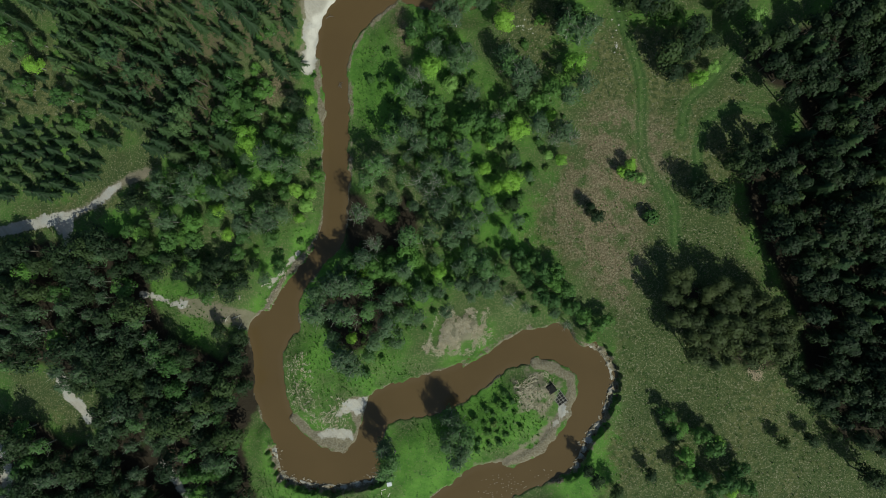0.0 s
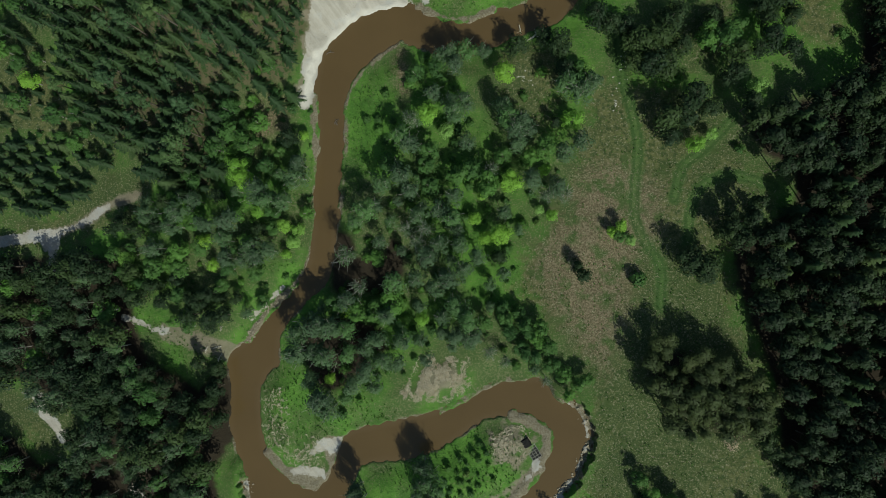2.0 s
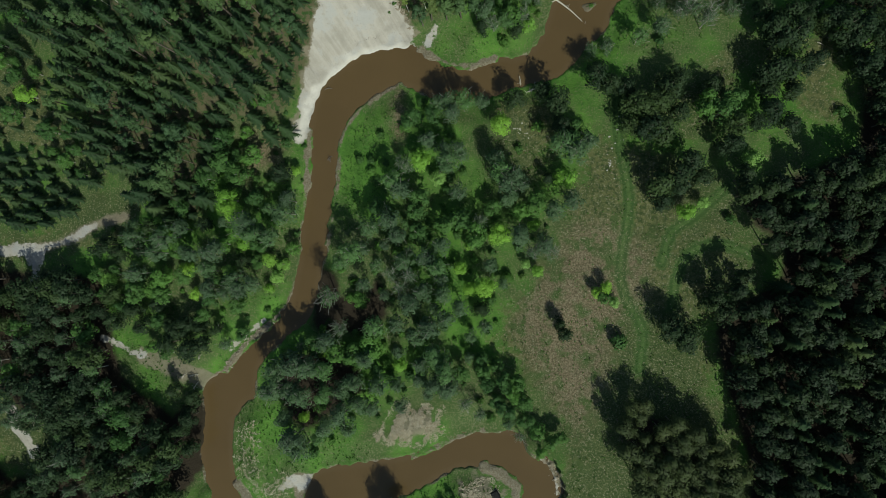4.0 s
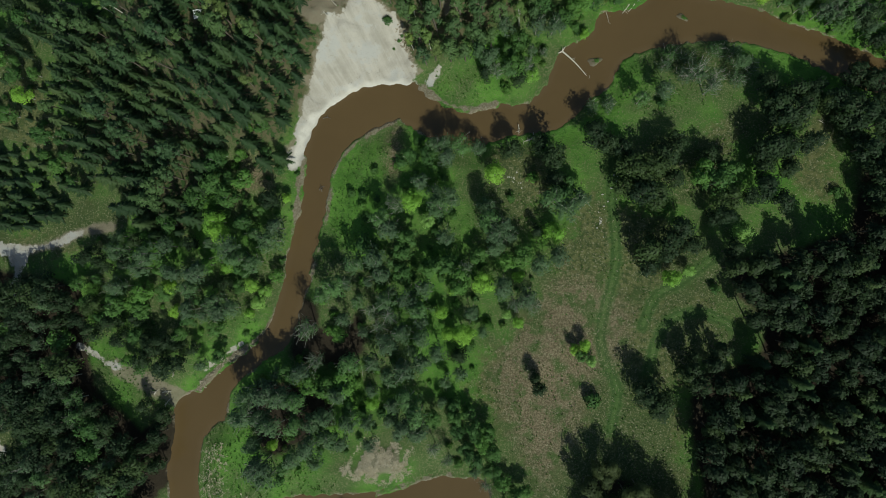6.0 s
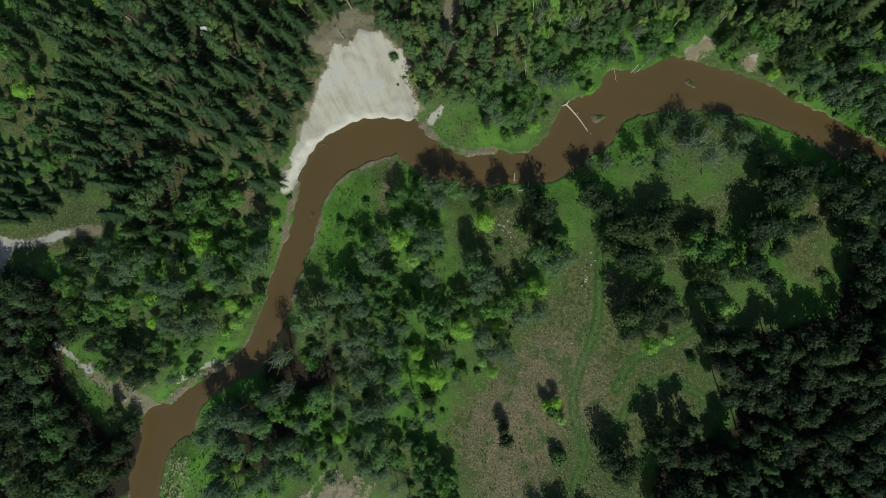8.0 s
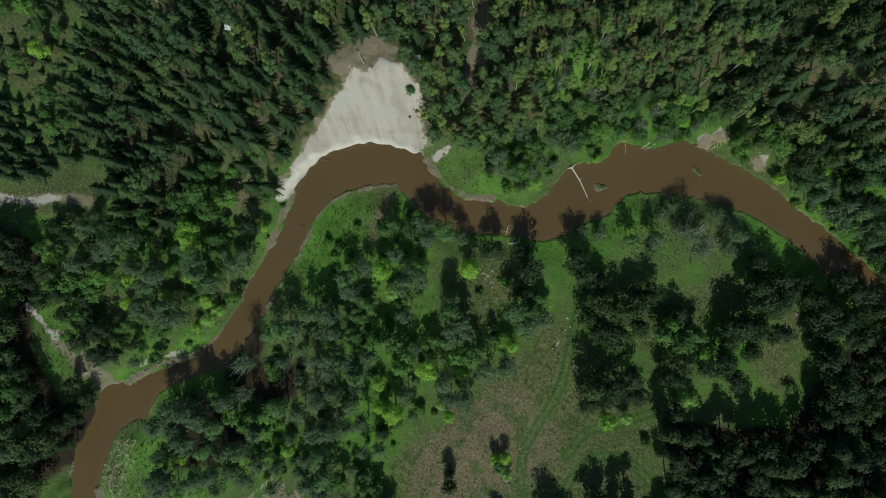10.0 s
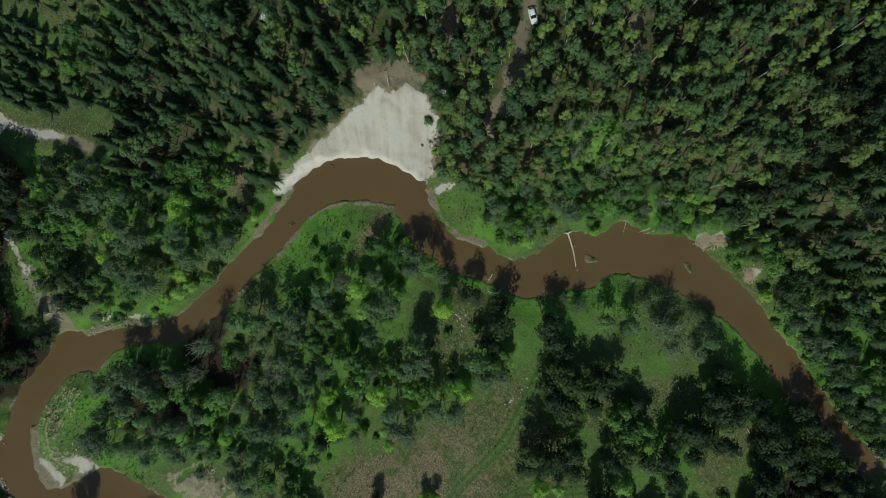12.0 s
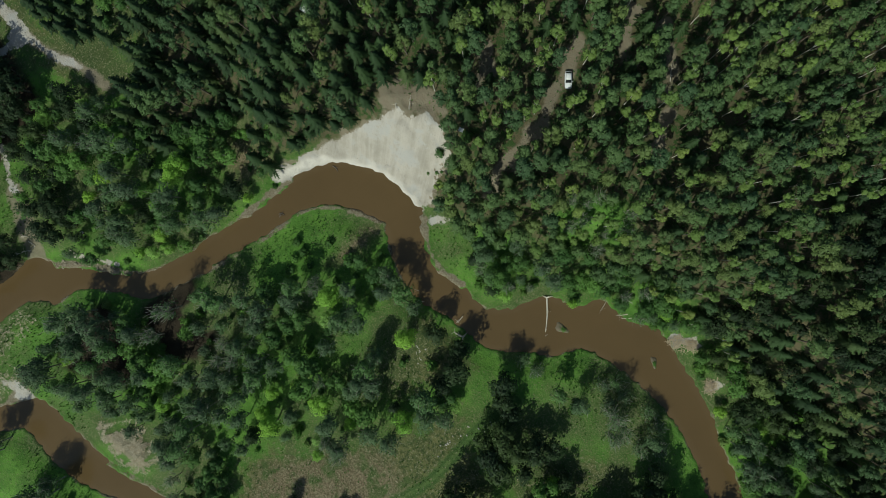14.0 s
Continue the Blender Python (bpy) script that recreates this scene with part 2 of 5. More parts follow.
BANK_RE = [(3.1, 75.6), (8.7, 77.6), (15.5, 80.7), (20.5, 88.3), (25.1, 94.4), (27.2, 101.8), (34, 106.4), (40.6, 109.4), (48, 111.8), (55.9, 113.1), (63.6, 113.1), (71.6, 112.2), (80.5, 109.8), (92.7, 107.3), (108.5, 105.5)]
BLUFF_FOOT = [(-55.4, 53.6), (-54.5, 58.7), (-53.5, 65.5), (-49.1, 72.1), (-43.3, 77.8), (-36.5, 81.1), (-28, 82.4)]
FOOT = [(-90.4, 53.9), (-70, 51.2), (-55.3, 53.8), (-49, 72.2), (-36.4, 81.1), (-26.2, 83.2), (-17.3, 87.7), (-7.2, 95.9), (7.2, 108.3), (23.5, 124.3), (45.7, 133), (73.2, 139.8), (100.2, 146.5)]
SANDBAR = [(-55.5, -50.9), (-50.6, -50.2), (-45.7, -50), (-42.1, -51.1), (-40.3, -49.2), (-43.7, -41.6), (-40.5, -40.1), (-37.5, -40), (-39.1, -46), (-41.1, -53.2), (-46, -55.2), (-50.6, -54.2)]
SPIT = [(15.3, -31), (19.5, -34), (19.9, -37.6), (17.6, -43.8), (14.5, -49.3), (10.7, -53.6), (12.2, -49.4), (15.3, -44.6), (16.9, -40.7), (17.6, -35.3), (15.3, -32.5)]
MEADOW = [(22.3, 53.2), (26.9, 65.5), (34.4, 63.7), (58.3, 59.9), (75.7, 35.1), (62.5, 18.7), (66.8, 2), (76.9, -16.1), (79.7, -37), (100.5, -45.4), (118.5, -79.9), (26.6, -84.1), (31.2, -38), (30.5, -24.2), (27.5, -13.5), (16.1, -2.7), (6.8, 5.1), (13, 23.8), (19.2, 36.2)]
BROWN = [(25.3, 42.3), (32.9, 42.1), (46.4, 35.7), (46.3, 23.4), (40.3, 14.2), (38.8, -2.6), (34.3, -16.5), (26.7, -10.4), (17.6, 0.4), (11.5, 11.3), (16.1, 23.7), (20.7, 33)]
GLADE = [(-2.5, 71.3), (17.7, 73.7), (16.1, 56.5), (11.5, 47.2), (2.2, 53.8), (-0.9, 57)]
CLEARING = [(-159.8, 3.7), (-141.7, 13.8), (-122.2, 20.3), (-113.5, 30.2), (-101.3, 32.5), (-97.8, 26.7), (-100.3, 20.1), (-113.3, 13.6), (-123.9, 8.6), (-138, 3.7)]
CLEARING_B = [(-144.1, -34.6), (-131.6, -33.1), (-121.8, -39.6), (-113.1, -38.1), (-112.7, -46.8), (-120.0, -53.6), (-127.0, -54.9), (-134.1, -48.1), (-145.8, -45.4)]
REED_PATCH = [(-15.9, -17), (-5.6, -14.5), (-2.5, -21.5), (-8.8, -26.3), (-15.1, -27.2), (-23, -28.1), (-18.2, -23.3)]
ROAD_A = [(-156.1, 5.4), (-139.9, 9), (-129.2, 11.2), (-120.4, 14.5), (-110.8, 21), (-103, 24.3)]
ROAD_B = [(-128.8, 9.5), (-127.7, 4.5), (-128.7, -3), (-129, -13), (-129.3, -24.7), (-129.2, -36.4), (-126.1, -42.1), (-120.3, -47.5)]
ROAD_C = [(-104.5, -11.2), (-95.8, -13.6), (-90.7, -14.4)]
ROAD_C2 = [(-90.7, -14.4), (-78.8, -17.2), (-72.1, -19.4)]
ROAD_D = [(-151.9, -55.3), (-147.4, -60.2), (-146.7, -71.9), (-148.1, -85.3)]
ROAD_E = [(-98.2, -60.3), (-93.9, -64.3), (-90.4, -69.9)]
TRACK_A = [(30.7, 79.4), (32.2, 66.9), (35.2, 57.5), (38.2, 46.6), (38.1, 34.3), (38.9, 26.6), (41.8, 20.4), (46.3, 14.2), (47, 3.5)]
TRACK_B = [(53, 21.8), (53, 29.4), (54.5, 34.8), (58.2, 38.5), (64.1, 39.9), (74.2, 37.4)]
TRACK_C = [(62.7, 55.2), (55.3, 46.2), (50.1, 41), (48.6, 32.6)]
SPRUCE_NW = [(-132.4, 82.4), (-92, 80.7), (-52.5, 79.1), (-52, 67), (-60, 63.5), (-68, 62), (-76, 55), (-77, 40), (-77, 23.7), (-91.7, 23.9), (-103.3, 33.5), (-116.8, 43.3), (-127.1, 56.4)]
YOUNG_W = [(-153.7, 33.6), (-136, 38.3), (-118.5, 36.4), (-114.9, 24.8), (-127, 16.7), (-153.6, 16.9)]
SCRUB_W = [(-157.7, 70.6), (-132.7, 68.1), (-127.3, 53), (-109.9, 37.8), (-111.5, 31.3), (-125.4, 38.1), (-157.4, 40.4)]
MIXED_W = [(-108, 21), (-92.2, 24), (-77.5, 22.3), (-74.3, 39.5), (-59.8, 40.8), (-53.4, 37.6), (-48.6, 25.1), (-48.9, 12.7), (-56.5, 3.4), (-64.4, -5.9), (-72.5, -12.2), (-83.8, -12.2), (-98.7, -6), (-105.4, 3.5)]
ALDER_SW = [(-152.5, 1.9), (-131.8, 3.5), (-108.1, 5.1), (-101.4, -12.3), (-96.4, -23.2), (-80, -30.8), (-72, -22.9), (-68.7, -30.6), (-68.7, -41.4), (-75.1, -52.4), (-70.2, -69.2), (-78.1, -84.9), (-151.6, -88.2), (-151.8, -69), (-143, -57), (-148.5, -48.5), (-135.9, -49.8), (-127.0, -57.1), (-119.1, -55.2), (-111.3, -47.6), (-112.2, -35.7), (-121.8, -37.9), (-131.6, -31.4), (-148.6, -31.7), (-152.2, -30.4)]
THICKET = [(-24.7, 48.1), (-21.6, 58.7), (-17.0, 63), (-8.0, 56.0), (-7.2, 47.6), (-8.0, 38.4), (-2.4, 30.7), (4.9, 47), (11.1, 40.3), (16.0, 44.4), (20.2, 39.1), (18.3, 26.7), (6.6, 17.8), (9.3, 8.7), (2.1, 3.4), (13.8, -4.4), (23.4, -16.0), (17.0, -16.8), (5.1, -15.4), (-3.9, -12.5), (-13.0, -12.6), (-22.2, -21.8), (-28.4, -24.9), (-37.7, -35.0), (-43.2, -33.6), (-47.3, -26.0), (-51.1, -18.3), (-52.8, -7.4), (-48.8, -4.5), (-39.9, 0.1), (-39.2, 14.3), (-33.7, 23.5), (-26.8, 33.5)]
WOOD_E = [(66, 55), (71, 47), (80, 42), (80, 33), (73, 26), (66, 24), (66, 14), (72, 0), (79, -16), (81, -30), (90, -48), (102, -50), (138, -62), (138, 78), (105, 72), (92, 68), (84, 62), (76, 58)]
STAND_SE = [(44.5, -12), (51, -9), (62, -11), (74, -18), (78, -26), (68, -30), (58, -25.5), (49, -20)]
WOOD_SE = [(84, -30), (138, -40), (138, -62), (102, -50), (90, -46)]
WOOD_NE = [(95, 68), (140, 72), (140, 108), (106, 104), (98, 98), (94, 88)]
LUSH_W = [(-61.4, 26.2), (-49.9, 26.9), (-50.0, 8.4), (-57.2, 5.2), (-67.2, -0.5), (-71.4, 2.8), (-62.2, 10.9)]
LUSH_N = [(-26.5, 85.5), (-22.2, 90.0), (-12.6, 94.0), (-8.2, 88.3), (-0.1, 87.1), (6.0, 87.8), (5.9, 85.4), (-15.0, 80.2), (-23.8, 82.9)]
THICKET_S = [(-54.7, -4.5), (-42.4, -2.0), (-26.3, -4.4), (-22.3, -14.7), (-29.5, -23.4), (-39.1, -31.5), (-47.3, -30.1), (-54.7, -18.9)]
# Outline of a cast shadow, painted as dark ground and kept free of trees.
SHADOW_PATCH = [(-44.9, 18.0), (-39.2, 16.4), (-37.6, 10.8), (-29.5, 9.1), (-27.1, 16.3), (-23.9, 13.1), (-23.4, 7.5), (-27.6, 2.0), (-43.3, 1.2)]
SHRUB_W = [(-76, 55), (-68, 61), (-58, 62), (-53, 57), (-52, 41), (-60, 36), (-76, 30)]
PENINSULA_BUSH = [(-7.9, -46.2), (2.2, -36.7), (6.8, -47.4), (-0.9, -53.8), (-7.1, -54)]
BANK_N = [(-8, 83.5), (2, 87.5), (8, 98), (13, 106), (18, 115), (29, 119), (38, 124.5), (54, 124), (64, 121.6), (72, 120.4), (84, 118), (112, 114.8), (125, 140), (100, 139), (73, 135), (45.7, 132), (23.5, 124.3), (7, 108), (-7, 96), (-15, 88)]
SLOT = [(-22.5, 84.9), (-20.8, 88.4)]
BLUFF_BROW = [(-58.5, 93), (-53.8, 98.7), (-49.4, 103.3), (-42.6, 102.8), (-43.8, 98.3), (-48.9, 91.5), (-53.5, 89)]
FOREST_PATHS = [[(-41.2, 138.4), (-35.9, 132.5), (-31.7, 125.5), (-27.3, 119.5), (-26.3, 114), (-23.3, 107.0), (-19.5, 100.3)],
                [(-39.5, 154.1), (-35.9, 148.0), (-30.9, 144.4)], [(-31.9, 156.9), (-25.8, 155.1), (-18.1, 148.8)],
                [(-13.7, 147.7), (-11.1, 143.3), (-8.0, 139.3)], [(-51.9, 120.2), (-46.5, 116.4), (-44.5, 112.6)]]
GREEN_SLOPE = [(-8.8, 114.2), (-6.7, 121.3), (-0.4, 127.2), (4.9, 126.3), (9.4, 123.0), (2.5, 111.7), (-2, 109)]
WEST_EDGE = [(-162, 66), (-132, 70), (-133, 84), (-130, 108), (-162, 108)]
# muddy margins at the inner bends and their half widths
MARGINS = [([(-43, 24.5), (-42.7, 40.7), (-43.5, 52), (-43.4, 55), (-42.2, 59), (-38.9, 64), (-34.2, 68.9), (-28.6, 72.3)], 0.8),
           ([(-24.2, 82.4), (-20, 80.8), (-16.3, 79.7), (-9.7, 79.7), (-3.4, 82.6)], 1.3),
           ([(-67.4, -15.1), (-65.4, -11.8), (-61.9, -6.1), (-57.4, -1.3), (-54.5, 2.5)], 1.4),
           ([(2.2, -57.5), (9.9, -53.9), (13.8, -49.4), (17.6, -43.1), (19.6, -36.9), (19.2, -33.8), (15.4, -31.5), (10, -30)], 2.1),
           ([(-10.5, -30.9), (-5.4, -27.8), (0.3, -24.0), (5.9, -20.5), (12.7, -19.6)], 0.65), ([(-52.8, 55.5), (-52.2, 48), (-51.2, 40)], 1.4), ([(-58.5, -47), (-54, -51), (-50, -53.5), (-45, -54.8)], 2.0)]
STEEP_BANKS = [[(20.5, -58), (22.2, -53.8), (24.1, -49.1), (27.1, -45.2), (29.4, -39), (30.6, -32.8), (28, -27.1), (25.3, -25.3)],
               [(-33.7, -61.8), (-39.2, -64.4), (-45.7, -65.7), (-54.7, -65.4), (-62.2, -63), (-64.7, -56.3)]]
NE_WOOD = [(36, 131), (45, 134), (72, 136), (125, 140), (118, 156), (70, 186), (20, 214), (26, 160)]
GLADE_B = [(48, 80), (52, 90), (62, 97), (66, 92), (62, 84), (62, 76), (50, 66)]
GLADE_C = [(76, 100), (84, 100), (88, 90), (89, 79), (86, 75), (78, 76), (75, 83), (77, 94)]
WHITE_BARS = [[(-53.1, -51.3), (-49.8, -49.4), (-45.1, -49.0), (-41.7, -50.2), (-42.1, -52.0), (-47.9, -52.2), (-51.2, -52.6)],
              [(-46.9, -46.0), (-43.8, -41.3), (-39.5, -40.1), (-37.6, -40.2), (-39.5, -44.6), (-41.2, -47.0), (-41.6, -44.0)]]
SPIT_PATH = [(-6.6, -58.7), (1.5, -57.1), (5.8, -53.4), (10.7, -49.7), (15.0, -44.9)]
SPIT_STRAW = [(3.9, -36.0), (11.3, -32.3), (14.9, -37.1), (13.8, -42.2), (5.1, -42.6)]
PALE_BANK = [(-66.6, -9.4), (-63.4, -5.2), (-60.6, -2.2), (-58.6, 0.4)]
BARE_STRIP = [(-31, 73), (-26.5, 70), (-24.6, 57), (-27, 53), (-30.5, 62)]

RIVER_L = BANK_LS + BANK_LN + BANK_LE
RIVER_R = BANK_RS + BANK_RN + BANK_RE
PLATEAU = [(-118, 78), (-100, 62)] + FOOT + [(170, 165), (420, 330), (0, 600), (-170, 420), (-135, 130)]
BLUFF = BLUFF_FOOT + [(-26.2, 87.3), (-28.9, 89.7), (-31.2, 92.4), (-32.2, 94.8), (-33.8, 98), (-37.6, 98.4), (-40.1, 99.9), (-42.3, 98), (-44.8, 98.1), (-45.7, 96.7), (-47.2, 93.3),
                      (-50.4, 92), (-51.2, 89.9), (-50.6, 86.6), (-52.3, 81.6), (-54.4, 75.6), (-55.3, 70.7), (-55.9, 66.5), (-55.8, 63.5), (-56.8, 57)]


def curved(line, n=4, closed=False):
    """The line with its corners rounded (Catmull-Rom)."""
    p = np.array(line, float)
    q = np.vstack([p[-1:], p, p[:2]]) if closed else np.vstack([2 * p[0] - p[1], p, 2 * p[-1] - p[-2]])
    out = []
    for i in range(1, len(q) - 2):
        for k in range(n):
            t = k / n
            out.append(0.5 * (2 * q[i] + (q[i + 1] - q[i - 1]) * t + (2 * q[i - 1] - 5 * q[i] + 4 * q[i + 1] - q[i + 2]) * t * t
                              + (3 * q[i] - q[i - 1] - 3 * q[i + 1] + q[i + 2]) * t ** 3))
    return np.array(out if closed else out + [q[-2]])


def line_distance(pts, line):
    best = np.full(len(pts), 1e9)
    for a, b in zip(line[:-1], line[1:]):
        d = b - a
        t = np.clip(((pts - a) @ d) / max(d @ d, 1e-9), 0, 1)
        best = np.minimum(best, np.hypot(*(pts - a - t[:, None] * d).T))
    return best


def inside_distance(pts, poly):
    """Distance to the outline, above nought inside."""
    poly = np.asarray(poly, float)
    ring = np.vstack([poly, poly[:1]])
    odd = np.zeros(len(pts), bool)
    x, y = pts[:, 0], pts[:, 1]
    for (ax, ay), (bx, by) in zip(ring[:-1], ring[1:]):
        if ay != by:
            odd ^= ((ay > y) != (by > y)) & (x < (bx - ax) * (y - ay) / (by - ay) + ax)
    d = line_distance(pts, ring)
    return np.where(odd, d, -d)


RIVER = np.vstack([curved(RIVER_L), curved(RIVER_R)[::-1]])
WATER_Z = -1.9


def ramp(t):
    t = np.clip(t, 0, 1)
    return t * t * (3 - 2 * t)


def waves(pts, size, seed):
    """Soft unevenness between about -1 and 1."""
    rng = np.random.default_rng(seed)
    v = np.zeros(len(pts))
    for k in range(7):
        a, s = rng.uniform(0, 6.28), size * rng.uniform(0.6, 1.7)
        v += np.sin((pts[:, 0] * math.cos(a) + pts[:, 1] * math.sin(a)) / s * 6.28 + rng.uniform(0, 6.28))
    return v / 3.5


def heights(pts, shore=None):
    if shore is None:
        shore = inside_distance(pts, RIVER)
    up = inside_distance(pts, PLATEAU)
    z = 15.0 * ramp((up + 1.0) / 20.0) + (0.25 * waves(pts, 22, 1) + 0.12 * waves(pts, 6, 2)) * (1 - 0.75 * ramp((shore + 9) / 7))
    z += 0.6 * waves(pts, 5, 5) * ramp(up / 4) * ramp((24 - up) / 6)
    z -= 5.5 * np.exp(-(np.hypot(pts[:, 0] + 32.5, pts[:, 1] - 96.0) / 8.0) ** 2)
    slump = np.minimum.reduce([line_distance(pts, np.array(p, float)) for p in STEEP_BANKS])
    z -= 1.58 * ramp((shore + 8) / 7) * ramp((slump - 5) / 5)
    cut = ramp((shore + 0.7 + 0.3 * waves(pts, 4, 3) + 0.15 * waves(pts, 1.4, 4)) / 1.7)
    low = np.where(z > 0.5, z * (1 - ramp((shore + 4) / 4)), z) - 2.6 * cut
    gully = 0.77 * pts[:, 0] + 0.64 * pts[:, 1] + 1.6 * waves(pts, 11, 8)
    low += (0.42 * np.sin(gully * 0.9) + 0.16 * np.sin(gully * 2.3 + 1) + 0.35 * waves(pts, 7, 20) + 0.1 * waves(pts, 2, 21)) * ramp(inside_distance(pts, BLUFF) / 3)
    low += 0.7 * ramp((6 - slump) / 4) * ramp((-shore - 1.0) / 1.0)
    low += (np.minimum(low, -1.75 + 0.3 * waves(pts, 3, 6)) - low) * ramp((2.1 + 0.6 * waves(pts, 7, 7) + 0.4 * waves(pts, 2.2, 9) + 0.12 * waves(pts, 0.9, 10) - slump) / 0.3)
    low += 0.8 * ramp(inside_distance(pts, REED_PATCH) / 3.5) * (1 + 0.15 * waves(pts, 3, 24))
    bars = np.maximum.reduce([inside_distance(pts, SANDBAR), inside_distance(pts, SPIT), inside_distance(pts, BLUFF)]
                             + [w - line_distance(pts, np.array(p, float)) for p, w in MARGINS]) + 0.4 * waves(pts, 3.2, 16)
    beach = np.minimum(WATER_Z + 0.1 + 0.22 * np.clip(bars, 0, 5), 0)
    return low + (np.maximum(low, beach) - low) * ramp((bars + 0.7) / 1.0)


# ---- mesh helpers ----
def mesh_from(name, verts, faces, mat, smooth=False, normals=None):
    me = bpy.data.meshes.new(name)
    me.from_pydata([tuple(v) for v in verts], [], [tuple(int(i) for i in f) for f in faces])
    me.materials.append(mat)
    if smooth:
        me.polygons.foreach_set("use_smooth", np.ones(len(me.polygons), bool))
    if normals is not None:
        rounded(me, normals)
    return me


def rounded(me, normals):
    """Leaves that take the light as the rounded clump does on which they grow."""
    me.polygons.foreach_set("use_smooth", np.ones(len(me.polygons), bool))
    me.normals_split_custom_set_from_vertices((normals / np.linalg.norm(normals, axis=1, keepdims=True)).tolist())


def part(name, bm, mat, parent, label=""):
    """A bmesh, or an already made mesh, as one object under its thing."""
    if isinstance(bm, bmesh.types.BMesh):
        me = bpy.data.meshes.new(name)
        bm.to_mesh(me)
        bm.free()
        me.materials.append(mat)
    else:
        me = bm
    ob = new(name, me)
    ob.parent = parent
    return tagged(ob, label)


def thing(name, m, label, category, group=""):
    ob = new(name)
    ob.matrix_basis = m
    ob.empty_display_size = 0.3
    return tagged(ob, label, category, group)


def tube(points, radii, sides=5):
    """Vertices and faces of a tapered tube along the points."""
    pts = [Vector(p) for p in points]
    verts, faces = [], []
    for i, p in enumerate(pts):
        d = (pts[min(i + 1, len(pts) - 1)] - pts[max(i - 1, 0)]).normalized()
        side = d.orthogonal().normalized()
        other = d.cross(side)
        for k in range(sides):
            a = 2 * math.pi * k / sides
            verts.append(p + (side * math.cos(a) + other * math.sin(a)) * radii[i])
        if i:
            o = (i - 1) * sides
            faces += [(o + k, o + (k + 1) % sides, o + sides + (k + 1) % sides, o + sides + k) for k in range(sides)]
    faces.append(tuple(range(len(verts) - sides, len(verts))))
    return verts, faces


def gather(pieces):
    verts, faces = [], []
    for v, f in pieces:
        o = len(verts)
        verts += [tuple(p) for p in v]
        faces += [tuple(i + o for i in q) for q in f]
    return verts, faces


def grown(pieces):
    """Pieces gathered, each later one joined by a sliver of wood to the nearest point of those before it."""
    verts, faces = gather(pieces[:1])
    for v, f in pieces[1:]:
        o = len(verts)
        root = np.array(v[0])
        k = int(np.argmin(((np.array(verts) - root) ** 2).sum(1)))
        verts += [tuple(p) for p in v]
        faces += [tuple(i + o for i in q) for q in f] + [(k, o, o + 1)]
    return verts, faces


# ---- ground and water ----
def spaced(low, high, cell):
    inner = np.arange(low, high + cell / 2, cell)
    steps = np.cumsum(cell * 1.45 ** np.arange(1, 22))
    steps = steps[steps < 2600]
    return np.concatenate([low - steps[::-1], inner, inner[-1] + steps])


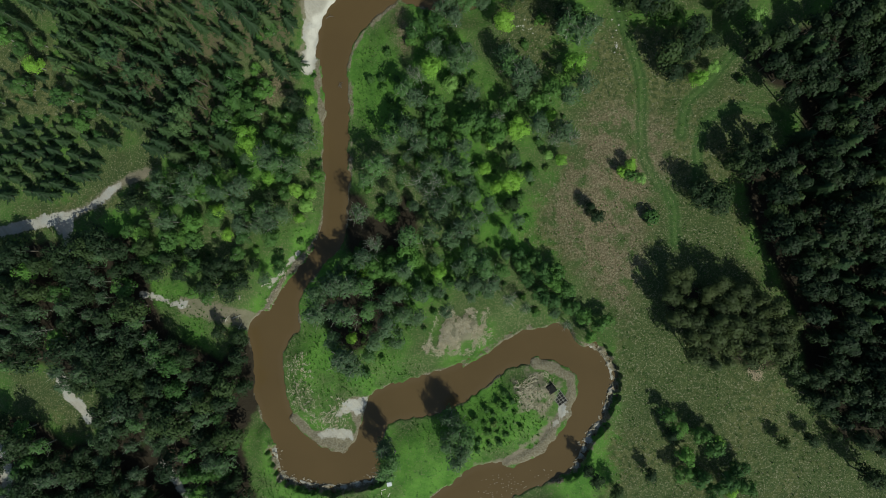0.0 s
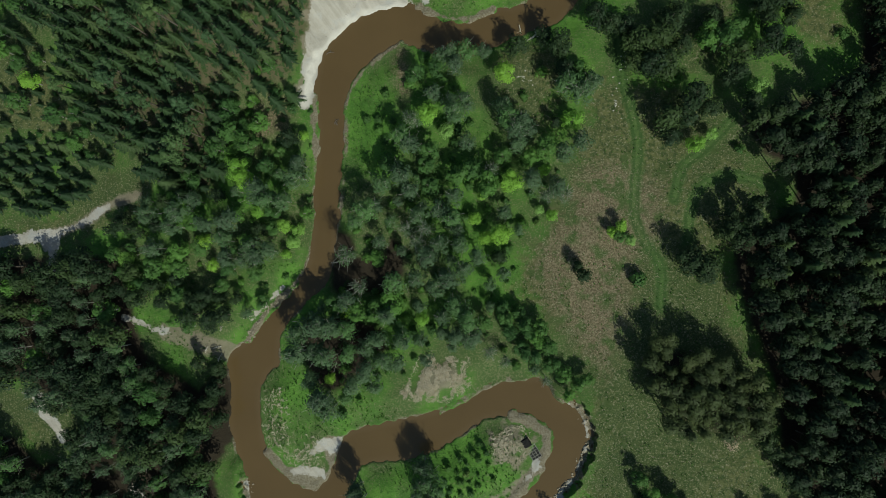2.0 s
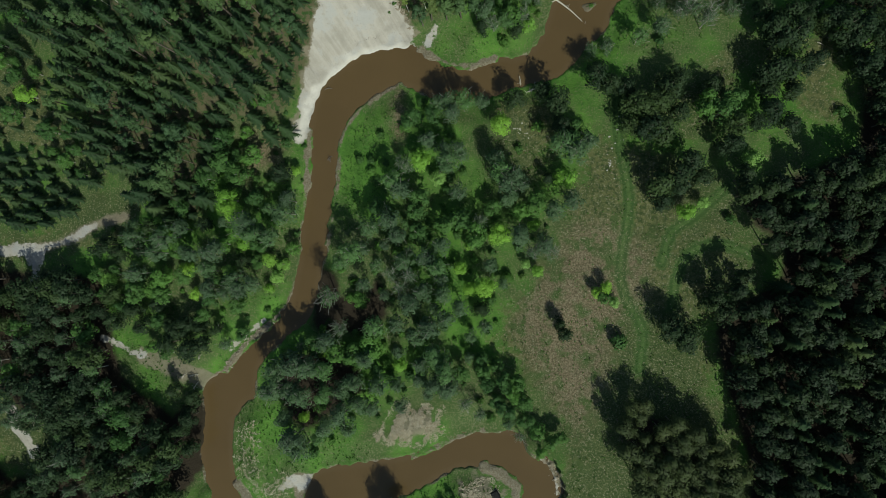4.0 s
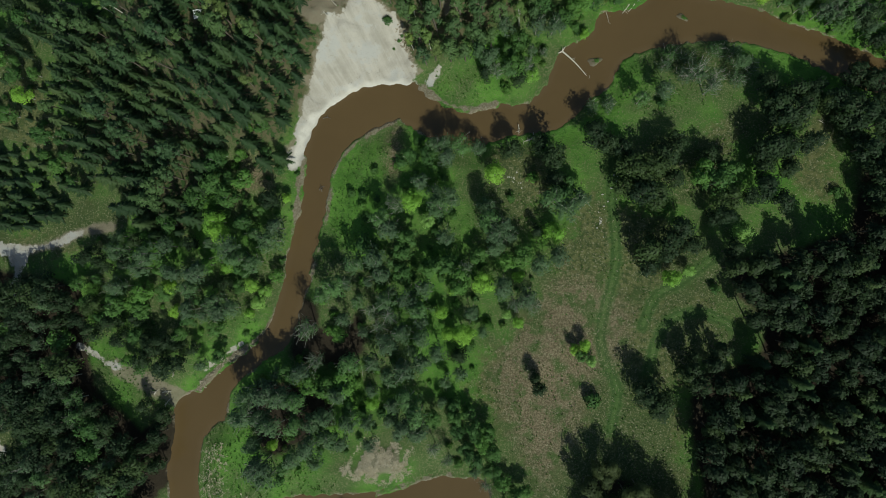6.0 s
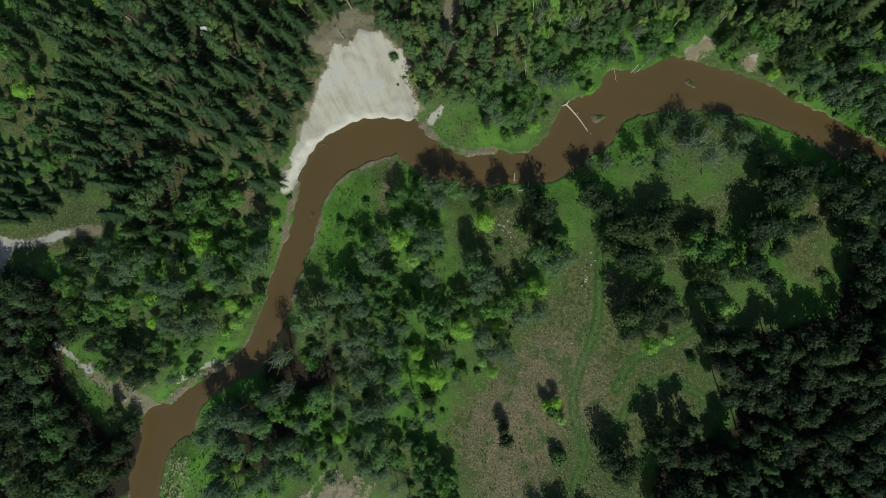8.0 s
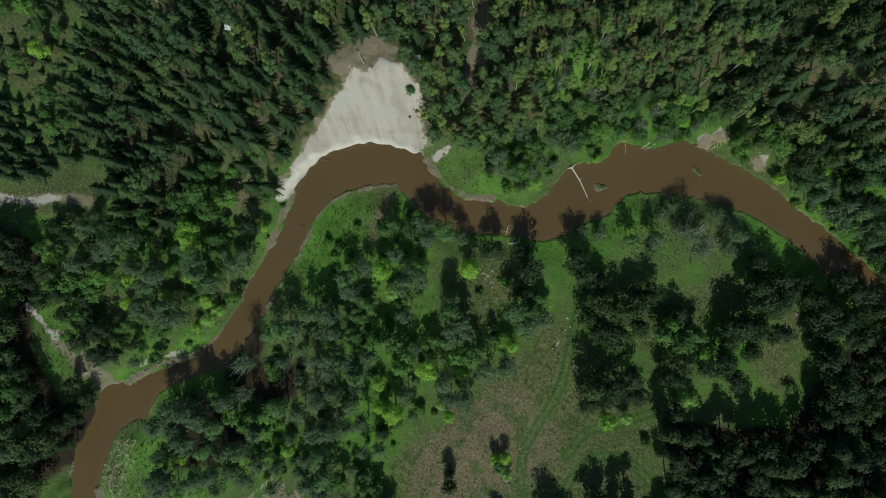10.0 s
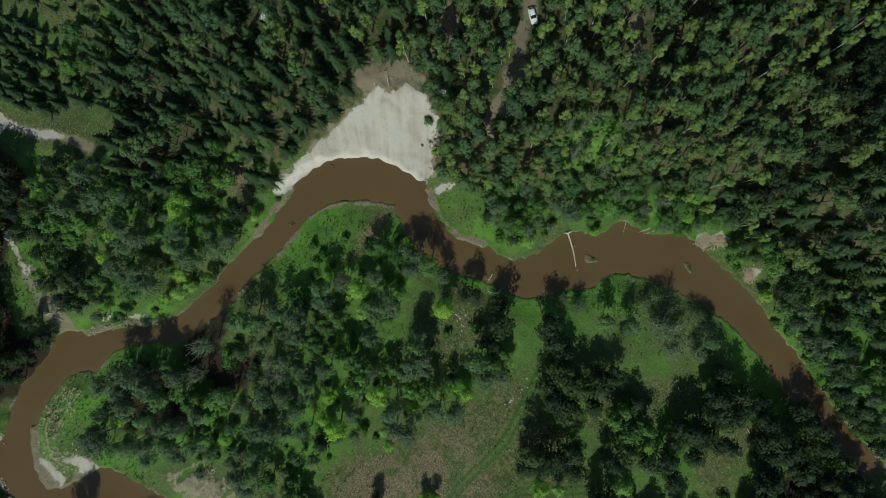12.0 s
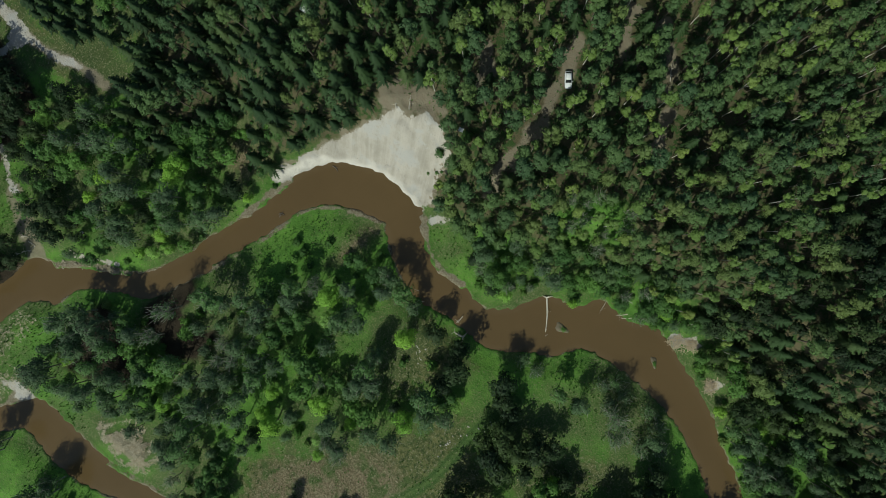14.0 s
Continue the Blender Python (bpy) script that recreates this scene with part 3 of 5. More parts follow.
def build_ground():
    xs, ys = spaced(-165, 125, 1.0), spaced(-92, 225, 1.0)
    gx, gy = np.meshgrid(xs, ys)
    pts = np.column_stack([gx.ravel(), gy.ravel()])
    shore = inside_distance(pts, RIVER)
    nx, ny = len(xs), len(ys)
    idx = np.arange(nx * ny).reshape(ny, nx)
    faces = np.column_stack([idx[:-1, :-1].ravel(), idx[:-1, 1:].ravel(), idx[1:, 1:].ravel(), idx[1:, :-1].ravel()])
    # smaller faces along the river, smallest where the bank has broken off
    centre = pts[faces].mean(1)
    near = np.abs(shore[faces].mean(1)) < 2.4
    near &= (np.abs(centre[:, 0] + 20) < 160) & (np.abs(centre[:, 1] - 66) < 175)
    torn = np.minimum.reduce([line_distance(centre, np.array(p, float)) for p in STEEP_BANKS]) < 4.2
    everything, quads, o = [pts], [faces[~(near | torn)]], len(pts)
    for cells, n in ((faces[near & ~torn], 2), (faces[torn], 4)):
        u, v = np.meshgrid(np.linspace(0, 1, n + 1), np.linspace(0, 1, n + 1))
        u, v = u.ravel()[None, :, None], v.ravel()[None, :, None]
        a, b, c, d = (pts[cells[:, k]][:, None, :] for k in range(4))
        fine = (a * (1 - u) + b * u) * (1 - v) + (d * (1 - u) + c * u) * v
        local = np.array([(j * (n + 1) + i, j * (n + 1) + i + 1, (j + 1) * (n + 1) + i + 1, (j + 1) * (n + 1) + i) for j in range(n) for i in range(n)])
        everything.append(fine.reshape(-1, 2))
        quads.append((local[None] + (o + (n + 1) ** 2 * np.arange(len(cells)))[:, None, None]).reshape(-1, 4))
        o += fine.shape[0] * fine.shape[1]
    pts, faces = np.vstack(everything), np.vstack(quads)
    _, first, back_to = np.unique(np.round(pts * 100).astype(int), axis=0, return_index=True, return_inverse=True)
    pts, faces = pts[first], back_to.ravel()[faces]
    shore = inside_distance(pts, RIVER)
    z = heights(pts, shore)
    far = np.maximum(np.abs(pts[:, 0] + 20) - 160, np.abs(pts[:, 1] - 66) - 175)
    z = np.where(far > 40, np.maximum(z, -0.5), z)
    me = bpy.data.meshes.new("ground")
    me.vertices.add(len(pts))
    me.vertices.foreach_set("co", np.column_stack([pts, z]).ravel())
    me.loops.add(faces.size)
    me.loops.foreach_set("vertex_index", faces.ravel())
    me.polygons.add(len(faces))
    me.polygons.foreach_set("loop_start", np.arange(0, faces.size, 4))
    me.polygons.foreach_set("use_smooth", np.ones(len(faces), bool))
    me.update(calc_edges=True)
    me.materials.append(GROUND)
    sand = np.maximum.reduce([1.9 - line_distance(pts, np.array(BLUFF_FOOT, float)), *(inside_distance(pts, p) for p in WHITE_BARS), inside_distance(pts, [(16.9, -40), (18, -43), (14.6, -48), (13.4, -48), (15.6, -44.6)]), inside_distance(pts, BLUFF)]
                             + [w - line_distance(pts, curved(r)) for r, w in ((ROAD_A[:3], 1.7), (ROAD_A[2:5], 1.0), (ROAD_B[:3], 0.9), (ROAD_B[5:], 1.5), (ROAD_C, 0.8), (ROAD_D, 1.9), (ROAD_E, 1.1), (SLOT, 0.9))]
                             + [0.5 + 0.6 * waves(pts, 3, 23) - line_distance(pts, np.array(p, float)) for p in STEEP_BANKS + [PALE_BANK]]
                             + [w + 0.9 * waves(pts, 3.5, 17) - np.hypot(*((pts - c) * (1.25, 0.85)).T) for c, w in (((38.0, 124.0), 2.3), ((40.8, 127.4), 1.9), ((52.4, 126.0), 1.5), ((53.4, 128.2), 1.0))]
                             + [3.0 - np.hypot(*(pts - (-128.5, 8.8)).T)])
    rut = np.full(len(pts), 9.0)
    for track in (TRACK_A, TRACK_B, TRACK_C):
        rut = np.minimum(rut, line_distance(pts, curved(track)))
    dirt = np.maximum.reduce([2.6 - line_distance(pts, curved(ROAD_C2)), inside_distance(pts, REED_PATCH) - 2.5, 1.5 - line_distance(pts, curved(ROAD_A)),
                              inside_distance(pts, BLUFF_BROW) + 1.2 * waves(pts, 5, 12), np.where(inside_distance(pts, PLATEAU) > 2, inside_distance(pts, BLUFF) + 0.5 + 1.3 * waves(pts, 5, 25), -9)]
                             + [1.6 + 1.3 * waves(pts, 6, 26) - line_distance(pts, np.array(p, float)) for p in FOREST_PATHS] + [0.75 - line_distance(pts, curved(SPIT_PATH)), 0.8 + 1.2 * waves(pts, 4, 19) + 0.35 * inside_distance(pts, SPIT_STRAW) - 1.0])
    margin = np.maximum.reduce([w - 0.5 + 0.7 * waves(pts, 6, 14) + 0.3 * waves(pts, 1.7, 15) - line_distance(pts, np.array(p, float)) for p, w in MARGINS] + [inside_distance(pts, SANDBAR) + 0.4 + 0.4 * waves(pts, 4, 18)] + [1.7 + 0.5 * waves(pts, 2.5, 13) - line_distance(pts, np.array(p, float)) for p in STEEP_BANKS])
    fields = {"margin": margin, "shore": shore, "sand": sand, "rut": rut, "dirt": dirt,
              "meadow": np.maximum.reduce([inside_distance(pts, p) for p in (MEADOW, GLADE, GLADE_B, GLADE_C, CLEARING, CLEARING_B, SCRUB_W)]),
              "brown": np.maximum(inside_distance(pts, BROWN), np.maximum(inside_distance(pts, BARE_STRIP) * 2, inside_distance(pts, SHRUB_W) - 6)), "foot": 1.6 + 0.6 * waves(pts, 4, 22) - line_distance(pts, np.array(BLUFF_FOOT, float)),
              # Woods with leaf litter, and one tree shadow painted as dark ground.
              "litter_shade": np.maximum.reduce([inside_distance(pts, THICKET_S) - 4.5] + [inside_distance(pts, p) for p in (WOOD_E, ALDER_SW, STAND_SE, WOOD_SE, WOOD_NE, SHADOW_PATCH)]) + 1.0,
              "needles": np.minimum(np.maximum(inside_distance(pts, PLATEAU) - 4, inside_distance(pts, SPRUCE_NW) - 2), -inside_distance(pts, GREEN_SLOPE))}
    for name, values in fields.items():
        me.attributes.new(name, "FLOAT", "POINT").data.foreach_set("value", np.clip(values, -60, 60).astype(np.float32))
    return tagged(new("ground", me), "green riverside grass, dry meadow and pale sand", "ground", kind="structure")


def build_water():
    xs = np.arange(-100, 130, 1.5)
    ys = np.arange(-92, 140, 1.5)
    gx, gy = np.meshgrid(xs, ys)
    pts = np.column_stack([gx.ravel(), gy.ravel()])
    d = inside_distance(pts, RIVER)
    keep = (d > -3.2).reshape(gx.shape)
    verts, faces, index = [], [], {}
    for j in range(len(ys) - 1):
        for i in range(len(xs) - 1):
            if keep[j, i] and keep[j + 1, i] and keep[j, i + 1] and keep[j + 1, i + 1]:
                f = []
                for a, b in ((j, i), (j, i + 1), (j + 1, i + 1), (j + 1, i)):
                    if (a, b) not in index:
                        index[(a, b)] = len(verts)
                        verts.append((xs[b], ys[a], WATER_Z))
                    f.append(index[(a, b)])
                faces.append(f)
    me = mesh_from("river", verts, faces, WATER, True)
    shore = inside_distance(np.array(verts)[:, :2], RIVER)
    me.attributes.new("shore", "FLOAT", "POINT").data.foreach_set("value", shore.astype(np.float32))
    return tagged(new("river_water", me), "muddy brown winding river water", "river", kind="structure")


# ---- trees ----
def cards(rng, centres, normals, size, narrow=0.6, lift=0.22):
    """Pointed leaf sprays, one triangle each."""
    n = len(centres)
    nor = normals + rng.normal(0, lift, (n, 3))
    nor /= np.linalg.norm(nor, axis=1, keepdims=True)
    ref = rng.normal(0, 1, (n, 3))
    u = np.cross(nor, ref)
    u /= np.linalg.norm(u, axis=1, keepdims=True)
    w = np.cross(nor, u)
    s = (size * rng.uniform(0.65, 1.35, n))[:, None]
    v = np.stack([centres - u * s * 0.55, centres + u * s * 0.4 - w * s * narrow * 0.5 + nor * s * 0.08, centres + u * s * 0.4 + w * s * narrow * 0.5 - nor * s * 0.12], 1)
    return v.reshape(-1, 3), np.arange(3 * n).reshape(n, 3), np.repeat(0.55 * normals + 0.45 * nor, 3, 0)


def ball(rng, n, low=-0.45):
    z = rng.uniform(low, 1, n)
    a = rng.uniform(0, 6.2832, n)
    r = np.sqrt(1 - z * z)
    return np.column_stack([r * np.cos(a), r * np.sin(a), z])


def leafy_crown(rng, radius, base, top, clumps, leaves, size, narrow=0.6, clump=0.36, flat=0.8, cone=0.0):
    """Leaf sprays on the skins of many clumps, the clumps on an uneven egg that narrows upwards by cone."""
    mid, half = (base + top) / 2, (top - base) / 2
    d = ball(rng, clumps, -0.6)
    d *= rng.uniform(0.5, 1.12, (clumps, 1))
    slim = 1 - cone * np.clip(d[:, 2] * 0.5 + 0.5, 0, 1)
    cc = np.column_stack([d[:, 0] * radius * 0.78 * slim, d[:, 1] * radius * 0.78 * slim, mid + d[:, 2] * half * 0.85])
    cr = radius * clump * rng.uniform(0.65, 1.2, clumps) * (0.4 + 0.6 * slim)
    which = rng.choice(clumps, leaves, p=cr ** 2 / (cr ** 2).sum())
    q = ball(rng, leaves)
    reach = cr[which][:, None] * np.where(rng.random((leaves, 1)) < 0.25, rng.uniform(1.0, 1.45, (leaves, 1)), rng.uniform(0.55, 1.08, (leaves, 1)))
    pts = cc[which] + q * reach * np.array([1, 1, flat])
    out = pts - np.array([0, 0, mid - 0.3 * half])
    out /= np.linalg.norm(out, axis=1, keepdims=True)
    return cards(rng, pts, q + 0.6 * out + np.array([0, 0, 0.25]), size, narrow), cc


def stems(rng, height, girth, tips, lean=0.04):
    """A tapered trunk with limbs that reach to the clumps."""
    sway = rng.normal(0, lean, 2) * height
    way = lambda t: np.array([sway[0] * t * t, sway[1] * t * t, height * t])
    pieces = [tube([way(0) - (0, 0, 0.4), way(0.25), way(0.6), way(1.0)], [girth * 1.25, girth, girth * 0.65, girth * 0.12], 6)]
    for tip in tips:
        t0 = min(0.9, max(0.2, tip[2] / height * rng.uniform(0.45, 0.75)))
        a = way(t0)
        b = a + (np.array(tip) - a) * 0.5 + (0, 0, -0.15)
        pieces.append(tube([a, b, tip], [girth * 0.42 * (1.1 - t0), girth * 0.28 * (1.1 - t0), girth * 0.06], 4))
    return grown(pieces)


def broadleaf(rng, height=9.8, radius=3.3, leaves=850, size=0.8, clumps=22, low=0.12, clump=0.34, girth=0.2, cone=0.0, flat=0.95):
    crown, cc = leafy_crown(rng, radius, height * low, height, clumps, leaves, size, 0.7, clump, flat, cone)
    return stems(rng, height * 0.9, girth, cc[:9]), crown


def pine(rng, height=15, radius=3.0, leaves=720, size=0.64):
    crown, cc = leafy_crown(rng, radius, height * 0.3, height, 28, leaves, size, 0.5, 0.28, 0.7, 0.5)
    return stems(rng, height * 0.94, 0.17, cc[:5], 0.02), crown


def willow(rng, height=11, radius=2.9, leaves=740, size=0.63, twig_count=18):
    crown, cc = leafy_crown(rng, radius, height * 0.15, height, 24, leaves, size, 0.36, 0.34, 1.25, 0.25)
    trunk = stems(rng, height * 0.9, 0.13, list(cc[:10] * (1.06, 1.06, 1.04)), 0.05)
    twigs = []
    for k in range(twig_count):
        c = cc[k % len(cc)]
        tip = c + ball(rng, 1, 0.0)[0] * radius * rng.uniform(0.4, 0.75) + (0, 0, rng.uniform(0.2, 0.9))
        twigs.append(tube([c * (0.8, 0.8, 0.85), tip], [0.045, 0.02], 3))
    return grown([trunk] + twigs), crown


def spruce(rng, height=11.5, radius=2.9, tiers=11):
    """Whorls of drooping boughs, each a spine with side sprays."""
    verts, faces = [], []
    for k in range(tiers):
        u = (k + rng.uniform(-0.2, 0.2)) / tiers
        z = height * (0.14 + 0.84 * u)
        reach = radius * (1 - u) ** 0.78 + 0.22
        count = int(rng.integers(6, 9)) if u < 0.75 else 5
        turn = rng.uniform(0, 6.28)
        for j in range(count):
            a = turn + 6.2832 * (j + rng.uniform(-0.25, 0.25)) / count
            r = reach * rng.uniform(0.55, 1.22)
            out, side = np.array([math.cos(a), math.sin(a), 0]), np.array([-math.sin(a), math.cos(a), 0])
            droop = rng.uniform(0.22, 0.42) * (1 - u * 0.9)
            spine = lambda t: np.array([0, 0, z]) + out * r * t + np.array([0, 0, -droop * r * t * t + 0.10 * r * t])
            w = 0.10 + 0.05 * r
            o = len(verts)
            verts += [spine(0.08) - side * w * 0.4, spine(0.08) + side * w * 0.4, spine(0.6) + side * w, spine(1.0), spine(0.6) - side * w]
            faces.append((o + 4, o + 3, o + 2, o + 1, o))
            for t in (0.28, 0.45, 0.62, 0.78, 0.9):
                length = (0.16 + 0.26 * r * (1.12 - t)) * rng.uniform(0.8, 1.25)
                for s in (-1, 1):
                    p = spine(t)
                    tip = p + out * length * 0.62 + side * s * length - np.array([0, 0, length * 0.28])
                    o = len(verts)
                    verts += [p - out * 0.15, p + out * 0.13, tip]
                    faces.append((o, o + 1, o + 2) if s > 0 else (o + 2, o + 1, o))
    trunk = tube([(0, 0, -0.4), (0, 0, height * 0.5), (0, 0, height)], [0.2, 0.13, 0.02], 6)
    verts = np.array(verts)
    reach = np.maximum(np.hypot(verts[:, 0], verts[:, 1]), 0.05)
    return trunk, (verts, faces, np.column_stack([verts[:, 0] / reach, verts[:, 1] / reach, np.full(len(verts), 0.9)]))


def bush(rng, radius=1.4, height=1.8, leaves=300, size=0.5):
    crown, cc = leafy_crown(rng, radius, 0.1, height, 9, leaves, size, 0.6, 0.45)
    return grown([tube([(0, 0, -0.1), c * 0.9], [0.045, 0.015], 4) for c in cc[:6]]), crown


KINDS = {
    "spruce": (spruce, {}, SPRUCE, BARK, "tall dark green spruce with drooping boughs", "spruce tree"),
    "young_spruce": (spruce, dict(height=5.2, radius=1.9, tiers=9), SPRUCE, BARK, "young dark spruce standing in grass", "spruce tree"),
    "pine": (pine, {}, PINE, BARK, "tall slender pine with tufted green crown", "pine tree"),
    "birch": (broadleaf, dict(height=15.5, radius=1.9, leaves=420, size=0.56, clumps=14, low=0.34, girth=0.11, cone=0.5), OLIVE, BARK_PALE, "slender birch with pale trunk and light crown", "birch tree"),
    "alder": (broadleaf, dict(height=9.5, radius=3.2, leaves=950, size=0.62, clumps=24), BROAD, BARK_GREY, "leafy green alder with clumped crown", "broadleaf tree"),
    "shade_tree": (broadleaf, dict(height=13, radius=4.3, leaves=1080, size=0.66, clumps=30, low=0.02, clump=0.33, cone=0.25), DARK, BARK, "tall dark green broadleaf tree with dense crown", "broadleaf tree"),
    "dark_dome": (broadleaf, dict(height=13.5, radius=2.7, leaves=640, size=0.64, clumps=10, low=0.15, clump=0.5, girth=0.16, flat=1.3, cone=0.3), DARK_SHADED, BARK, "tall dark tree with smooth domed crown", "broadleaf tree"),
    "dome_tree": (broadleaf, dict(height=10.5, radius=1.9, leaves=1100, size=0.4, clumps=7, low=0.2, clump=0.6, girth=0.12, flat=1.5), MOSS, BARK, "slim tree with rounded mossy green crown", "broadleaf tree"),
    "lime_tree": (broadleaf, dict(height=10, radius=3.0, leaves=1700, size=0.45, clumps=34, low=0.06, clump=0.36), LIME, BARK_GREY, "small broadleaf tree in bright yellow-green leaf", "broadleaf tree"),
    "willow": (willow, {}, GREY, BARK_GREY, "grey-green willow just coming into leaf", "willow tree"),
    "budding_willow": (willow, dict(height=10, radius=2.8, leaves=380, size=0.5, twig_count=60), GREY, BARK_GREY, "half-bare grey willow with fine bare twigs", "willow tree"),
    "sallow": (willow, dict(height=3.8, radius=3.0, leaves=620, size=0.5), GREY, BARK_GREY, "low spreading grey-green sallow by the river", "willow tree"),
    "bush": (bush, {}, BROAD, BARK, "low leafy green bush on grass", "bush"),
    "bright_bush": (bush, {}, HERB, BARK, "fresh green waterside bush", "bush"),
}
PROTO, ARRAYS, TAKEN = {}, {}, []
DEGREE = random.Random(11)


def arrays(kind, variant):
    if (kind, variant) not in ARRAYS:
        make, args = KINDS[kind][:2]
        ARRAYS[(kind, variant)] = make(np.random.default_rng(sum(map(ord, kind)) * 10 + variant), **args)
    return ARRAYS[(kind, variant)]


def plant(kind, x, y, z, scale=1.0, group=""):
    variant = DEGREE.randrange(5)
    turn, lean = DEGREE.uniform(0, 6.28), (DEGREE.uniform(-0.05, 0.05), DEGREE.uniform(-0.05, 0.05))
    tall = scale * DEGREE.uniform(0.92, 1.1)
    m = Matrix.LocRotScale((x, y, z), Euler((*lean, turn)), (scale, scale, tall))
    if (kind, variant) in PROTO:
        ob = copy_thing(PROTO[(kind, variant)], m)
        return tagged(ob, group=group)
    trunk, crown = arrays(kind, variant)
    _, _, leaf, bark, label, category = KINDS[kind]
    root = thing(kind, Matrix.LocRotScale((x, y, z), Euler((*lean, turn)), None), label, category, group)
    part("stems" if "bush" in kind else "trunk", mesh_from("trunk", *trunk, bark, True), bark, root)
    part("crown", mesh_from("crown", *crown[:2], leaf, False, crown[2] if len(crown) > 2 else None), leaf, root)
    PROTO[(kind, variant)] = root
    return root


def scatter(poly, gap, seed, clear=None, tries=30):
    """Random places inside the outline, at least gap apart."""
    rng = np.random.default_rng(seed)
    p = np.asarray(poly, float)
    low, high = p.min(0), p.max(0)
    n = int(np.prod(high - low) / gap ** 2 * tries / 6)
    pts = rng.uniform(low, high, (n, 2))
    good = inside_distance(pts, p) > 0
    pts = pts[good]
    if clear is not None:
        pts = pts[clear(pts)]
    cells, kept = {}, []
    for q in pts:
        c = (int(q[0] // gap), int(q[1] // gap))
        if all(math.hypot(q[0] - o[0], q[1] - o[1]) >= gap for i in (-1, 0, 1) for j in (-1, 0, 1) for o in cells.get((c[0] + i, c[1] + j), ())):
            cells.setdefault(c, []).append(q)
            kept.append(q)
    return np.array(kept)


def grove(poly, gap, mix, seed, clear=None, group="", low=0.75, high=1.2, limit=999):
    """Trees of a mix of kinds over an outline; past the limit, returned unplanted."""
    rng = random.Random(seed)
    pts = scatter(poly, gap, seed, clear)
    if TAKEN:
        placed = np.array(TAKEN, float)
        pts = pts[[np.hypot(*(placed - q).T).min() > 0.72 * gap for q in pts]]
    zs = heights(pts)
    rest = []
    for i, ((x, y), z) in enumerate(zip(pts, zs)):
        kind = rng.choices([k for k, _ in mix], [w for _, w in mix])[0]
        s = rng.uniform(low, high)
        if i < limit:
            plant(kind, x, y, z, s, group)
        else:
            rest.append((kind, x, y, z, s))
    return rest


def wood(name, trees, label):
    """Far woods: crowns of one leaf kind joined in one mesh, and their trunks in another."""
    by = {}
    rng = random.Random(5)
    for kind, x, y, z, s in trees:
        by.setdefault(KINDS[kind][2].name, []).append((kind, x, y, z, s))
    for group in by.values():
        for which in (1, 0):
            vs, fs, tints, turned, o = [], [], [], [], 0
            for kind, x, y, z, s in group:
                v, f, *n = arrays(kind, rng.randrange(5))[which]
                v = np.array([tuple(p) for p in v])
                a = rng.uniform(0, 6.28)
                c, d = math.cos(a) * s, math.sin(a) * s
                vs.append(np.column_stack([v[:, 0] * c - v[:, 1] * d + x, v[:, 0] * d + v[:, 1] * c + y, v[:, 2] * s + z]))
                if n:
                    turned.append(np.column_stack([n[0][:, 0] * c - n[0][:, 1] * d, n[0][:, 0] * d + n[0][:, 1] * c, n[0][:, 2] * s]))
                fs += [tuple(int(i) + o for i in q) for q in f]
                tints.append(np.full(len(v), rng.random(), np.float32))
                o += len(v)
            mat = KINDS[group[0][0]][2 if which else 3]
            me = bpy.data.meshes.new(name)
            me.from_pydata(np.vstack(vs), [], fs)
            me.materials.append(mat)
            me.attributes.new("tint", "FLOAT", "POINT").data.foreach_set("value", np.concatenate(tints))
            if turned:
                rounded(me, np.vstack(turned))
            if which:
                root = tagged(new(name, me), label, "woodland", kind="stuff")
            else:
                trunks = new("trunks", me)
                trunks.parent = root
                tagged(trunks, kind="stuff")


# ---- the land ----
build_ground()
build_water()

ROADS = [curved(r) for r in (ROAD_A, ROAD_B, ROAD_C, ROAD_C2, ROAD_D, ROAD_E)]


def clear(pts, bank=1.5, road=2.5):
    ok = inside_distance(pts, RIVER) < -bank
    for r in ROADS:
        ok &= line_distance(pts, r) > road
    ok &= inside_distance(pts, BLUFF) < -0.4
    ok &= inside_distance(pts, BLUFF_BROW) < 1.6
    for p in (SHADOW_PATCH, LUSH_W, LUSH_N):
        ok &= inside_distance(pts, p) < 0.3
    for p in FOREST_PATHS:
        ok &= line_distance(pts, np.array(p, float)) > 2.4
    ok &= line_distance(pts, np.array([(-34.0, 132.5), (-31.5, 128.5)])) > 4.0
    ok &= inside_distance(pts, GREEN_SLOPE) < 0
    ok &= np.hypot(*(pts - (-83.2, 84.4)).T) > 3.0
    for place, gap in (((38.6, 124.6), 5.2), ((52.6, 126.0), 3.8), ((10.8, 101.4), 5.0), ((25.8, 117.0), 4.2)):
        ok &= np.hypot(*(pts - place).T) > gap
    return ok


def south_part(pts):
    return clear(pts) & (pts[:, 1] < 36)


def near_water(pts):
    return clear(pts, 0.4) & (inside_distance(pts, RIVER) > -6)


def planted(kind, places, low=0.9, high=1.1, group=""):
    zs = heights(np.array([(p[0], p[1]) for p in places], float))
    TAKEN.extend((p[0], p[1]) for p in places)
    for (x, y, *size), z in zip(places, zs):
        plant(kind, x, y, z, size[0] if size else DEGREE.uniform(low, high), group)


